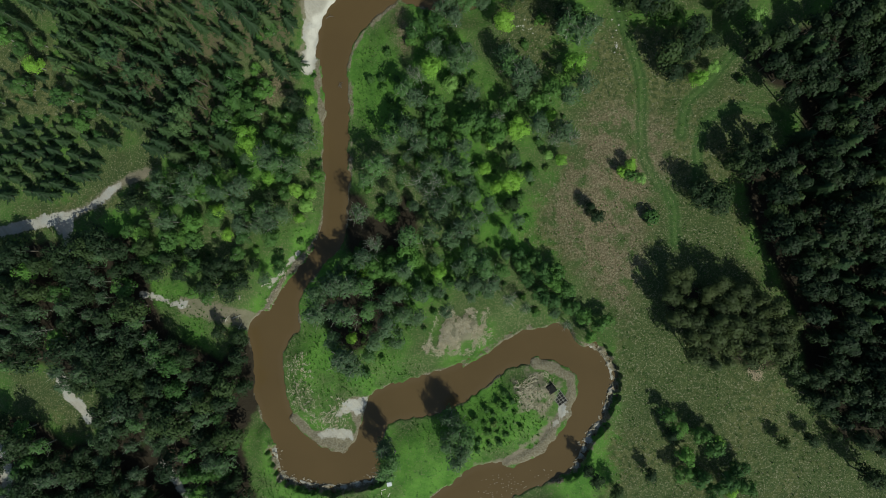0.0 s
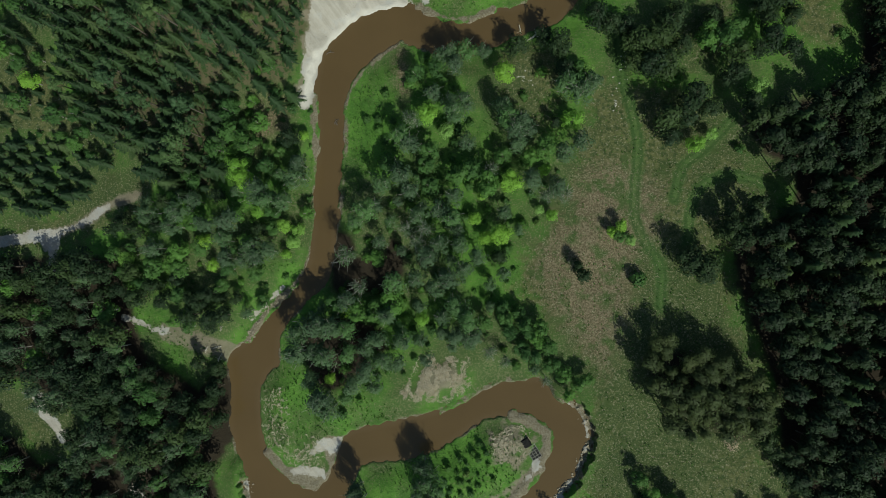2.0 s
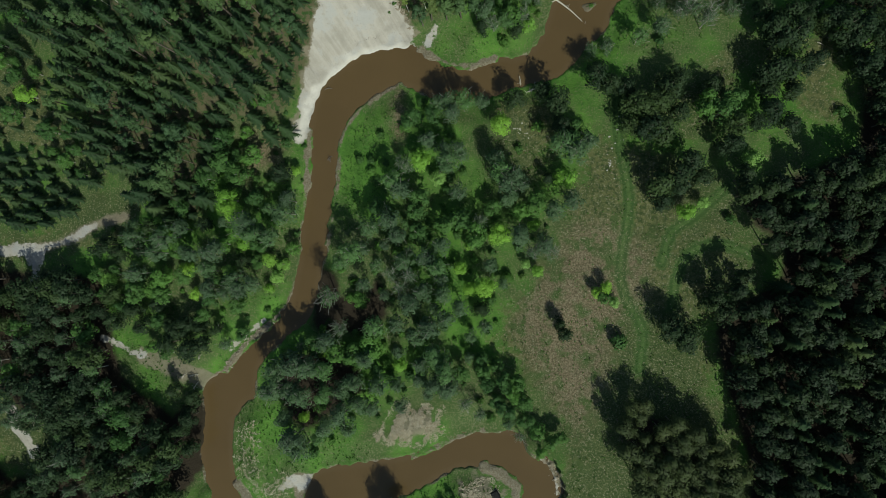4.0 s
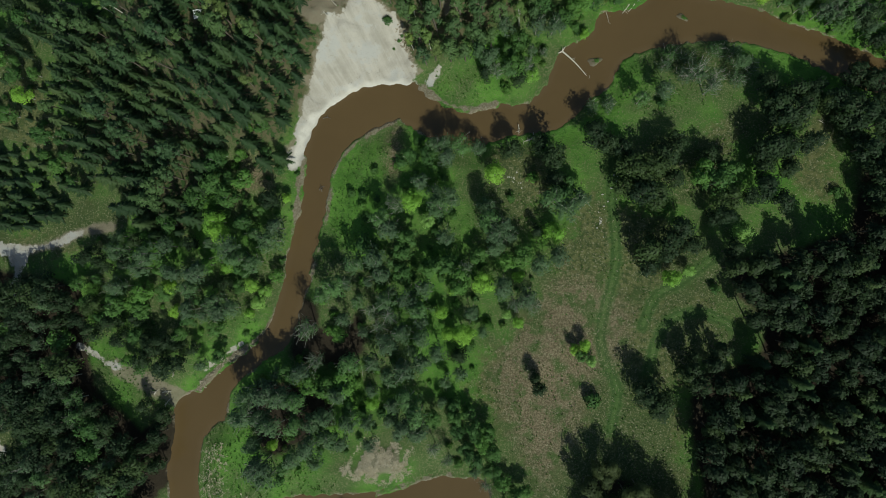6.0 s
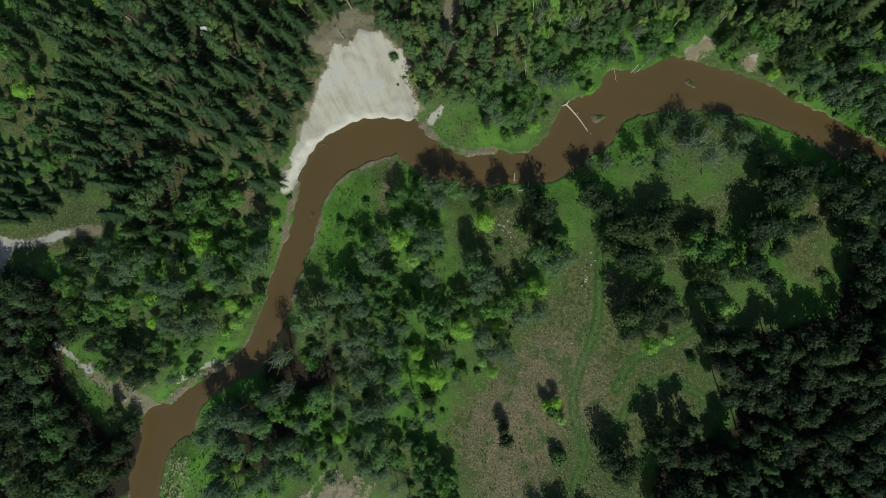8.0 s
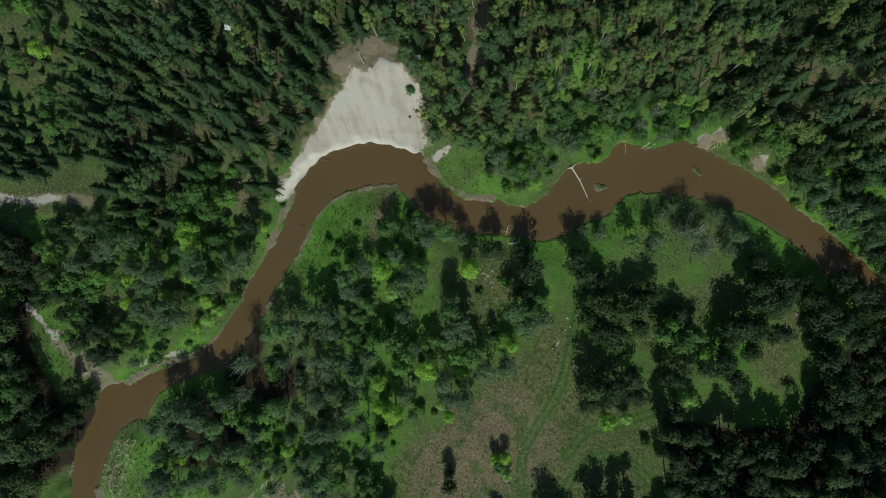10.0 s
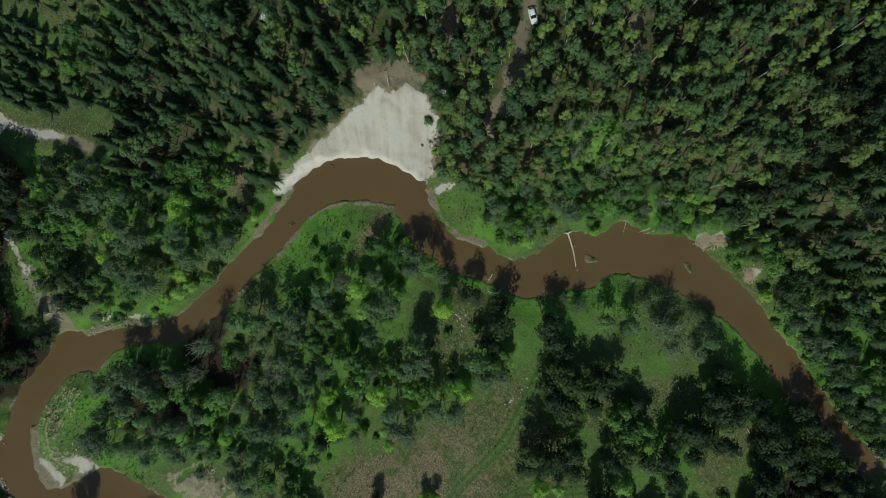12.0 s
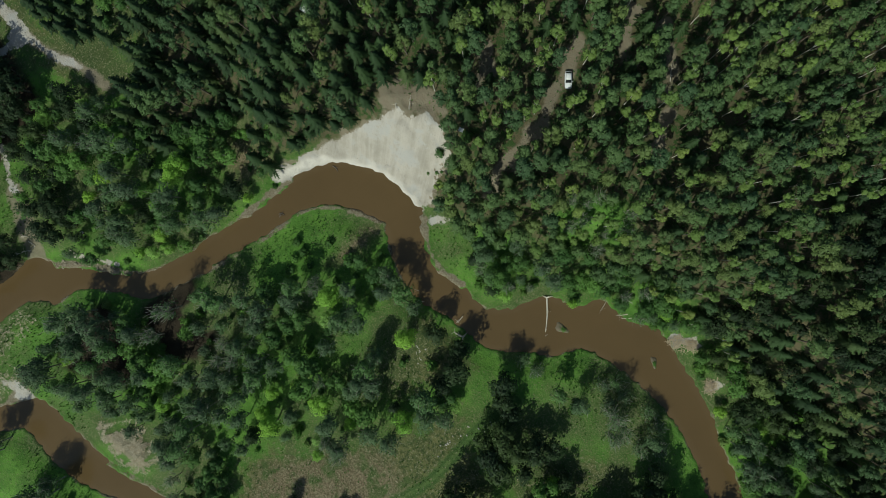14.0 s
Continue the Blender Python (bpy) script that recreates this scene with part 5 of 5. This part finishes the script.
def spots(poly, n, seed, keep=None):
    rng = np.random.default_rng(seed)
    p = np.asarray(poly, float)
    pts = rng.uniform(p.min(0), p.max(0), (n, 2))
    pts = pts[inside_distance(pts, p) > rng.uniform(-2, 2, len(pts))]
    dry = inside_distance(pts, RIVER) < -0.9
    return pts[dry & (inside_distance(pts, BLUFF) < 0)]


tufts("meadow_tufts", spots(MEADOW, 5500, 41), HERB, 0.42, "dull green tussocks over the dry meadow", 1)
tufts("dry_grass", np.vstack([spots(MEADOW, 13000, 42), spots(BROWN, 7000, 43), spots(GLADE, 600, 44), spots(GLADE_B, 400, 48), spots(GLADE_C, 500, 49)]), STRAW, 0.2, "bleached dry grass clumps on the meadow", 2, 4, 1.5)
def patchy(pts, size, seed, bare=-0.1):
    """Only where the growth is thick."""
    return pts[waves(pts, size, seed) + 0.5 * waves(pts, size * 0.3, seed + 1) > bare]


tufts("dry_reeds", np.vstack([patchy(spots(REED_PATCH, 8000, 45), 5, 81), spots([(-62, -30), (-56, -28), (-52, -44), (-44, -40), (-42, -50), (-54, -50), (-61, -42)], 1100, 46),
                              patchy(spots(SPIT_STRAW, 1500, 47), 4, 83)]), REED, 0.32, "flattened pale dry reeds near the bank", 3, 5, 1.8)
tufts("forest_undergrowth", np.vstack([spots([(-90, 62), (-58, 62), (-53, 92), (-33, 101), (-5, 99), (44, 132), (40, 200), (-60, 200), (-120, 120)], 6500, 70), spots(SPRUCE_NW, 1500, 71)]), BROAD, 0.5, "low green undergrowth beneath the pines", 5)
LUSH = [[(-62, -20), (-40, -25), (-20, -32), (-40, -40), (-60, -45)], [(-42, 20), (-30, 35), (-26, 60), (-28, 70), (-42, 54)], [(-20, 82), (-5, 82), (-8, 90), (-22, 88)],
        [(20, 96), (40, 107), (56, 110), (60, 100), (40, 88), (24, 90)], [(-70, -60), (-30, -66), (-20, -80), (-75, -80)], [(-8, -58), (12, -52), (16, -36), (0, -34), (-28, -48)],
        [(-55, 5), (-52, 38), (-62, 38), (-66, 5)], [(48, 80), (64, 92), (60, 76), (50, 66)], [(-105, -15), (-75, -30), (-75, -18), (-100, -8)], [(-8, 40), (0, 60), (18, 60), (14, 48), (-2, 34)]]
tufts("lush_herbs", np.vstack([spots(p, int(0.9 * np.prod(np.ptp(np.array(p, float), 0))), 50 + i) for i, p in enumerate(LUSH)]), HERB, 0.5, "fresh green herbs and grass by the river", 4)


def clods(line, count, seed, name, label):
    """Lumps of clay fallen from an undercut bank."""
    rng = np.random.default_rng(seed)
    curve = curved(line, 6)
    verts, faces = [], []
    corners = np.array([(x, y, z) for x in (-1, 1) for y in (-1, 1) for z in (-1, 1)], float)
    quads = [(0, 1, 3, 2), (4, 6, 7, 5), (0, 4, 5, 1), (2, 3, 7, 6), (0, 2, 6, 4), (1, 5, 7, 3)]
    near = rng.uniform(0, len(curve) - 1.001, count)
    for t in near:
        k = int(t)
        c = curve[k] + (curve[k + 1] - curve[k]) * (t - k) + rng.normal(0, 0.6, 2)
        s = rng.uniform(0.06, 0.22) * np.array([2.0, 1.0, 0.35])
        q = corners * s * rng.uniform(0.55, 1.1, (8, 3))
        a = rng.uniform(0, 6.28)
        turn = np.array([[math.cos(a), -math.sin(a), 0], [math.sin(a), math.cos(a), 0], [0.2, 0.1, 1]])
        o = len(verts)
        ground_z = heights(c[None])[0]
        verts += [tuple(v) for v in q @ turn.T + (*c, max(ground_z, WATER_Z) + 0.1)]
        faces += [tuple(i + o for i in f) for f in quads]
    return tagged(new(name, mesh_from(name, verts, faces, CLAY)), label, "clay clods", kind="stuff")


for i, line in enumerate(STEEP_BANKS):
    clods(line, 110, 60 + i, "bank_clods", "pale clay clods fallen from the undercut bank")
clods(MARGINS[2][0], 70, 63, "bank_clods", "pale clay clods on the eroded bank")


clods([(-27.4, 87.8), (-29.8, 90.4), (-31.8, 93.0), (-33.0, 95.6)], 60, 64, "scree_clods", "clods and roots on the edge of the sand bluff")


# ---- single things ----
def ground_at(x, y):
    return float(heights(np.array([[x, y]], float))[0])


def stick(parent, name, points, radii, mat, sides=6, label=""):
    return part(name, mesh_from(name, *tube(points, radii, sides), mat, True), mat, parent, label)


def box_mesh(name, size, mat, bevel=0.02, at=(0, 0, 0)):
    bm = bmesh.new()
    bmesh.ops.create_cube(bm, size=1.0, matrix=Matrix.Translation(at) @ Matrix.Diagonal((*size, 1)))
    bmesh.ops.bevel(bm, geom=bm.edges[:], offset=bevel, segments=2, affect="EDGES")
    me = bpy.data.meshes.new(name)
    bm.to_mesh(me)
    bm.free()
    me.materials.append(mat)
    return me


WHITE = plain("white_paint", (0.62, 0.64, 0.66), (0.78, 0.79, 0.80), 1.5, 0.35, 0.002)
CARPAINT, cnt, cb = material("silver_white_car_paint", 0.25)
cnt.links.new(blend(cnt, noise_of(cnt, 2.0), (0.70, 0.73, 0.76), (0.80, 0.82, 0.84)), cb.inputs["Base Color"])
cb.inputs["Coat Weight"].default_value = 0.6
GLASS, gnt, gb = material("tinted_car_glass", 0.06)
gnt.links.new(blend(gnt, noise_of(gnt, 3.0), (0.010, 0.012, 0.014), (0.020, 0.024, 0.026)), gb.inputs["Base Color"])
gb.inputs["Specular IOR Level"].default_value = 0.5
RUBBER = plain("tyre_rubber", (0.012, 0.012, 0.012), (0.03, 0.03, 0.03), 8.0, 0.9, 0.004)
ALLOY = plain("wheel_alloy", (0.45, 0.45, 0.46), (0.6, 0.6, 0.6), 6.0, 0.35, 0.002, 0.9)
LAMP = plain("lamp_lens", (0.6, 0.6, 0.58), (0.75, 0.75, 0.72), 9.0, 0.15, 0.002)
TAIL = plain("red_lens", (0.25, 0.012, 0.012), (0.35, 0.02, 0.02), 9.0, 0.2, 0.002)
WEATHERED = plain("weathered_wood", (0.20, 0.19, 0.17), (0.42, 0.40, 0.36), 3.0)
TARP = plain("black_sheet", (0.006, 0.006, 0.006), (0.016, 0.015, 0.014), 1.5, 0.8, 0.05)


def loft(name, rings, mat, smooth=True):
    """Skin through rings of equal count, closed at both ends."""
    n = len(rings[0])
    verts = [v for r in rings for v in r]
    faces = [(i * n + k, i * n + (k + 1) % n, (i + 1) * n + (k + 1) % n, (i + 1) * n + k) for i in range(len(rings) - 1) for k in range(n)]
    faces += [tuple(range(n))[::-1], tuple(range(len(verts) - n, len(verts)))]
    return mesh_from(name, verts, faces, mat, smooth)


def build_car(x, y, heading):
    root = thing("parked_car", pose(x, y, ground_at(x, y) + 0.02, 0, 0, heading), "white hatchback parked on the forest track", "car")

    def ring(px, half, low, high, crown=0.0):
        r = min(0.14, (high - low) * 0.4)
        return [(px, -half + r * 0.4, low), (px, -half, low + r), (px, -half, high - r), (px, -half + r, high), (px, 0, high + crown), (px, half - r, high), (px, half, high - r), (px, half, low + r), (px, half - r * 0.4, low)]
    part("body", loft("body", [ring(-2.05, 0.62, 0.42, 0.78), ring(-1.95, 0.80, 0.28, 0.92, 0.02), ring(-1.3, 0.86, 0.22, 0.98, 0.03), ring(-0.2, 0.87, 0.22, 0.94, 0.03), ring(0.9, 0.87, 0.22, 0.94, 0.04),
                                      ring(1.6, 0.84, 0.24, 0.84, 0.04), ring(2.0, 0.76, 0.30, 0.70, 0.03), ring(2.15, 0.56, 0.38, 0.60)], CARPAINT), CARPAINT, root)
    part("cabin", loft("cabin", [ring(-1.85, 0.66, 0.90, 0.97), ring(-1.5, 0.66, 0.90, 1.34, 0.02), ring(-1.1, 0.65, 0.90, 1.46, 0.03), ring(0.1, 0.65, 0.90, 1.46, 0.03), ring(0.85, 0.70, 0.90, 1.0)], GLASS), GLASS, root, "dark tinted windows")
    part("roof", loft("roof", [ring(-1.45, 0.60, 1.36, 1.41), ring(-1.1, 0.62, 1.42, 1.50, 0.02), ring(0.0, 0.62, 1.42, 1.50, 0.02), ring(0.22, 0.60, 1.36, 1.44)], CARPAINT), CARPAINT, root)
    for sx in (-1.3, 1.32):
        for sy in (-0.80, 0.80):
            rim_at = [(sx + 0.31 * math.cos(a), sy, 0.31 + 0.31 * math.sin(a)) for a in np.linspace(0, 6.2832, 15)[:-1]]
            rings = [[(sx + (px - sx) * f, sy + d, 0.31 + (pz - 0.31) * f) for px, _, pz in rim_at] for d, f in ((-0.10, 0.9), (-0.07, 1.0), (0.07, 1.0), (0.10, 0.9))]
            tyre = part("wheel", loft("wheel", rings, RUBBER), RUBBER, root)
            hub = [[(sx + (px - sx) * f, sy + math.copysign(d, sy), 0.31 + (pz - 0.31) * f) for px, _, pz in rim_at] for d, f in ((0.08, 0.62), (0.115, 0.60))]
            part("rim", loft("rim", hub, ALLOY), ALLOY, tyre)
    for sy in (-0.55, 0.55):
        part("headlight", box_mesh("headlight", (0.22, 0.30, 0.12), LAMP, 0.03, (1.98, sy, 0.64)), LAMP, root)
        part("tail_light", box_mesh("tail_light", (0.10, 0.20, 0.20), TAIL, 0.03, (-1.97, sy * 1.2, 0.80)), TAIL, root)
        part("wing_mirror", box_mesh("wing_mirror", (0.12, 0.20, 0.12), CARPAINT, 0.03, (0.62, sy * 1.72, 0.98)), CARPAINT, root)
    part("bumper", box_mesh("bumper", (0.16, 1.3, 0.18), CARPAINT, 0.05, (2.08, 0, 0.40)), CARPAINT, root)
    return root


build_car(-33.7, 131.4, -31)


def build_log(a, b, girth, label, roots=True, seed=1, wet=-2.05):
    """A fallen trunk from its root plate to its top, with broken branch stubs."""
    rng = random.Random(seed)
    a, b = Vector((*a, wet + 0.5)), Vector((*b, wet))
    root = thing("fallen_log", pose(a.x, a.y, a.z), label, "fallen log")
    d = b - a
    bend = Vector((-d.y, d.x, 0)).normalized() * d.length * 0.04
    way = lambda t: d * t + bend * math.sin(t * 3.1)
    stick(root, "trunk", [way(t) for t in (0, 0.2, 0.45, 0.7, 1.0)], [girth, girth * 0.85, girth * 0.7, girth * 0.5, girth * 0.15], DEADWOOD, 7)
    for k in range(7):
        t = rng.uniform(0.25, 0.95)
        out = Vector((rng.uniform(-1, 1), rng.uniform(-1, 1), rng.uniform(0.1, 0.7))).normalized()
        stick(root, "branch_stub", [way(t), way(t) + out * rng.uniform(0.5, 1.3)], [girth * 0.3, girth * 0.1], DEADWOOD, 4)
    if roots:
        for k in range(9):
            ang = k * 0.7 + rng.uniform(-0.2, 0.2)
            side = Vector((-d.y, d.x, 0)).normalized() * math.cos(ang) * 1.5 + Vector((0, 0, 0.9)) * math.sin(ang)
            stick(root, "root", [Vector((0, 0, 0)), side * 0.5 - d.normalized() * 0.2, side * rng.uniform(0.8, 1.2) - d.normalized() * 0.5], [girth * 0.8, girth * 0.45, girth * 0.12], DEADWOOD, 5)
    return root


build_log((11.0, 100.6), (20.2, 94.4), 0.26, "bleached fallen tree with roots lying in the river", True, 3)
build_log((25.6, 116.8), (24.0, 113.6), 0.16, "grey dead branches fallen from the bank", False, 4)
build_log((27.0, 117.2), (25.4, 114.3), 0.13, "grey dead branches fallen from the bank", False, 5)
build_log((8.8, 75.7), (6.2, 74.1), 0.3, "bleached uprooted stump lying on the south bank", True, 12, -1.5)
build_log((4.0, 78.4), (4.7, 75.8), 0.12, "pale dead branches at the water's edge", False, 13, -1.7)
build_log((20.0, 113.4), (21.6, 110.2), 0.07, "thin dead branch dipping into the river", False, 6)
build_log((79.9, 95.9), (81.9, 95.4), 0.09, "pale cut log lying in a grassy glade", False, 7, 0.1)
build_log((80.9, 90.2), (83.2, 90.4), 0.09, "pale cut log lying in a grassy glade", False, 8, 0.1)
build_log((-49.7, 91.8), (-52.3, 93.6), 0.14, "dead trunk lying above the sand bluff", False, 9, 14.6)
build_log((-47.9, 94.6), (-50.8, 97.0), 0.14, "dead trunk lying above the sand bluff", False, 10, 14.9)
build_log((-20.6, 151.5), (-24.6, 155.0), 0.16, "pale fallen birch trunk in the wood", False, 11, 15.3)


for i, (x, y, turn, length) in enumerate([(-75.6, -23.5, 80, 3.4), (-75.0, -20.6, 70, 2.6), (-75.8, -17.8, 20, 2.4), (-78.6, -18.4, 60, 1.4), (-67.2, -8.4, 20, 3.0), (-74.6, -12.0, 110, 1.2)]):
    dx, dy = math.cos(radians(turn)) * length / 2, math.sin(radians(turn)) * length / 2
    build_log((x - dx, y - dy), (x + dx, y + dy), 0.17, "bleached driftwood stranded on the west bank", False, 20 + i, ground_at(x, y) + 0.1)


def build_islet(x, y, length, width, turn, seed):
    rng = np.random.default_rng(seed)
    root = thing("river_islet", pose(x, y, WATER_Z - 0.1, 0, 0, turn), "small muddy islet with grass in the river", "islet")
    verts, faces = [], []
    for i in range(6):
        f = 1 - i / 5
        for k in range(14):
            a = 6.2832 * k / 14
            r = (0.35 + 0.65 * f) * (1 + 0.22 * math.sin(3 * a + seed) + rng.uniform(-0.06, 0.06)) if i < 5 else 0.01
            verts.append((length * 0.5 * r * math.cos(a), width * 0.5 * r * math.sin(a), 0.42 * (1 - f ** 2)))
    faces = [(i * 14 + k, i * 14 + (k + 1) % 14, (i + 1) * 14 + (k + 1) % 14, (i + 1) * 14 + k) for i in range(5) for k in range(14)]
    part("mud_bank", mesh_from("mud_bank", verts, faces, MUD, True), MUD, root)
    q = np.column_stack([rng.normal(0, 0.45, (110, 2)), rng.uniform(0.5, 1.2, 110)])
    crown = cards(rng, q * (length * 0.26, width * 0.3, 0.0) + np.column_stack([np.full(110, length * 0.16), np.zeros(110), 0.36 + 0.22 * q[:, 2]]), q * (0.5, 0.5, 1), 0.34, 0.45)
    part("grass", mesh_from("grass", *crown[:2], HERB, False, crown[2]), HERB, root)
    return root


build_islet(20.1, 99.8, 4.2, 2.4, 25, 1)
build_islet(40.1, 116.3, 3.6, 1.6, -20, 2)


def build_snag(x, y, turn, size):
    root = thing("river_snag", pose(x, y, WATER_Z, 0, 0, turn), "dark waterlogged branch sticking out of the river", "branch")
    stick(root, "limb", [(-1.2 * size, 0, -0.2), (-0.4 * size, 0.2, 0.15), (0.5 * size, 0, 0.2), (1.3 * size, -0.5, 0.05)], [0.1, 0.14, 0.11, 0.04], BARK, 6)
    stick(root, "fork", [(0.3 * size, 0.05, 0.18), (0.9 * size, 0.6, 0.35)], [0.09, 0.03], BARK, 5)
    return root


build_snag(-49.3, 68.6, 30, 1.0)
build_snag(-46.0, 49.0, 70, 0.8)
build_snag(-45.6, 48.6, 110, 0.5)


def build_lattice(x, y, turn):
    """A grid of pale bars lying on the spit."""
    root = thing("wooden_lattice", pose(x, y, ground_at(x, y) + 0.22, 2, 1, turn), "weathered pale wooden lattice frame lying on the spit", "lattice frame")
    # Black backing added under the bars, so the gaps between them are dark.
    part("backing_sheet", box_mesh("backing_sheet", (2.9, 3.9, 0.03), TARP, 0.008, (0, 0, -0.09)), TARP, root, "black backing under the bars")
    for k in range(4):
        part("long_bar", box_mesh("long_bar", (0.12, 4.0, 0.10), WEATHERED, 0.015, (-1.35 + 0.9 * k, 0, 0)), WEATHERED, root)
    for k in range(6):
        part("cross_bar", box_mesh("cross_bar", (3.0, 0.10, 0.08), WEATHERED, 0.012, (0, -1.9 + 0.76 * k, 0.10)), WEATHERED, root)
    return root


build_lattice(16.1, -39.2, 36)


def build_sheet(name, x, y, turn, size, mat, label, lift, seed):
    """A creased sheet with a turned-down hem."""
    sheet = thing(name, pose(x, y, ground_at(x, y) + 0.16, 0, 0, turn), label, "tarpaulin")
    rs = np.random.default_rng(seed)
    n = 10
    grid = []
    for j in range(n):
        for i in range(n):
            hem = i in (0, n - 1) or j in (0, n - 1)
            grid.append((size * (i / (n - 1) - 0.5) + rs.uniform(-0.06, 0.06), size * 1.05 * (j / (n - 1) - 0.5) + rs.uniform(-0.06, 0.06), -0.14 if hem else 0.08 + rs.uniform(0, lift)))
    quads = [(i + n * j, i + 1 + n * j, i + n + 1 + n * j, i + n + n * j) for j in range(n - 1) for i in range(n - 1)]
    part("cover", mesh_from("cover", grid, quads, mat), mat, sheet)


build_sheet("black_sheet", 13.8, -36.7, 36, 2.4, TARP, "black plastic sheet spread beside the lattice", 0.12, 8)
build_sheet("white_sheet", -83.6, 85.2, 20, 2.3, WHITE, "crumpled white plastic sheet in a spruce wood gap", 0.7, 9)


def build_crate(x, y, turn, size, label):
    root = thing("white_crate", pose(x, y, ground_at(x, y), 0, 0, turn), label, "crate")
    part("bin", box_mesh("bin", (size, size * 0.8, size * 0.5), WHITE, 0.04, (0, 0, size * 0.25)), WHITE, root)
    part("lid", box_mesh("lid", (size * 1.06, size * 0.86, 0.08), WHITE, 0.03, (0, 0, size * 0.5 + 0.045)), WHITE, root)
    for sx in (-1, 1):
        part("grip", box_mesh("grip", (0.05, size * 0.3, 0.06), RUBBER, 0.01, (sx * size * 0.53, 0, size * 0.35)), RUBBER, root)
    return root


build_crate(-30.9, -63.8, 12, 1.3, "white plastic crate on the grassy bank")
build_crate(-37.2, 103.1, 35, 1.2, "white plastic crate at the forest edge")
build_crate(-70.5, -2.5, 10, 0.7, "small white plastic crate on the bank")
for i, (x, y, turn, length) in enumerate([(-32.6, -65.6, 20, 1.5), (-31.2, -67.2, 60, 1.4), (-33.3, -66.6, 100, 0.9)]):
    plank = thing("loose_plank", pose(x, y, ground_at(x, y) + 0.06, 0, 0, turn), "bleached loose plank lying on grass", "plank", "planks by the crate")
    part("board", box_mesh("board", (length, 0.2, 0.05), DEADWOOD, 0.01), DEADWOOD, plank)


BRUSH = plain("dry_brushwood", (0.38, 0.30, 0.19), (0.64, 0.54, 0.40), 1.3)


def build_root_heap(x, y, radius, seed):
    """A heap of pale dry stems that fans out down the bank."""
    rng = random.Random(seed)
    pieces = []
    for k in range(260):
        a, r = rng.uniform(0, 6.28), radius * math.sqrt(rng.random())
        px, py = r * math.cos(a) * 0.75 * (1 + 0.35 * math.sin(3 * a + seed)), r * math.sin(a) * (1 + 0.3 * math.sin(2 * a + seed))
        t = rng.uniform(0, 6.28)
        length = rng.uniform(0.4, 1.2)
        z = 0.25 + 0.5 * (1 - r / radius) + rng.uniform(0, 0.3)
        pieces.append(tube([(px, py, z - 0.25), (px + math.cos(t) * length, py + math.sin(t) * length, z + rng.uniform(-0.25, 0.3))], [0.07, 0.03], 4))
    root = thing("stem_heap", pose(x, y, ground_at(x, y) - 0.1), "heap of bleached dry stems on the river bank", "brush pile")
    wood_part = part("dry_brushwood", mesh_from("dry_brushwood", *gather(pieces), BRUSH), BRUSH, root)
    tagged(wood_part, kind="stuff")
    return root


build_root_heap(38.6, 124.6, 3.4, 1)
build_root_heap(40.6, 127.0, 2.0, 2)
build_root_heap(52.6, 126.0, 2.2, 3)
build_root_heap(67.6, -30.6, 2.2, 4)

# pale stones along the meadow track and on the glade
STONE = plain("field_stone", (0.36, 0.34, 0.30), (0.62, 0.60, 0.55), 4.0, 0.9, 0.03)
srng = random.Random(14)
stone_mesh = []
for v in range(4):
    bm = bmesh.new()
    bmesh.ops.create_icosphere(bm, subdivisions=1, radius=0.5)
    for p in bm.verts:
        p.co *= srng.uniform(0.75, 1.15)
        p.co.z *= 0.6
    me = bpy.data.meshes.new("stone")
    bm.to_mesh(me)
    bm.free()
    me.materials.append(STONE)
    stone_mesh.append(me)
for i in range(46):
    cx, cy, sx, sy = [(31.5, 62, 2.5, 6), (7.2, 63.0, 2.6, 1.2), (31.5, 57, 1.0, 1.2), (33, 70, 2.0, 5)][i % 4]
    x, y = cx + srng.gauss(0, sx * 0.5), cy + srng.gauss(0, sx * 0.2 + sy * 0.4)
    ob = new("stone", srng.choice(stone_mesh))
    s = srng.uniform(0.22, 0.6)
    ob.matrix_basis = Matrix.LocRotScale((x, y, ground_at(x, y) + 0.08), Euler((0, 0, srng.uniform(0, 6))), (s, s * 0.8, s))
    tagged(ob, "pale field stone lying in the grass", "stone", "stones by the meadow track")

# pale stones that break the surface in the shallow riffle
rr = np.random.default_rng(77)
rv, rf = [], []
for cx, cy, n, sx, sy in ((1.5, -63.8, 46, 3.2, 1.5), (-3.5, -66.4, 16, 2.0, 0.8), (11.5, -61.0, 14, 3.5, 0.7)):
    for k in range(n):
        c = np.array([cx + rr.normal(0, sx), cy + 0.35 * rr.normal(0, sx) + rr.normal(0, sy) * 0.5])
        size = rr.uniform(0.06, 0.16)
        o = len(rv)
        for ring, lift in ((1.0, -0.1), (0.75, 0.08)):
            for j in range(6):
                ang = j * 1.047 + rr.uniform(-0.2, 0.2)
                rv.append((c[0] + size * ring * 1.5 * math.cos(ang), c[1] + size * ring * math.sin(ang), WATER_Z + lift * rr.uniform(0.7, 1.2)))
        rf += [(o + j, o + (j + 1) % 6, o + 6 + (j + 1) % 6, o + 6 + j) for j in range(6)] + [tuple(range(o + 6, o + 12))]
tagged(new("riffle_stones", mesh_from("riffle_stones", rv, rf, CLAY)), "pale wet stones breaking the shallow water", "stones", kind="stuff")
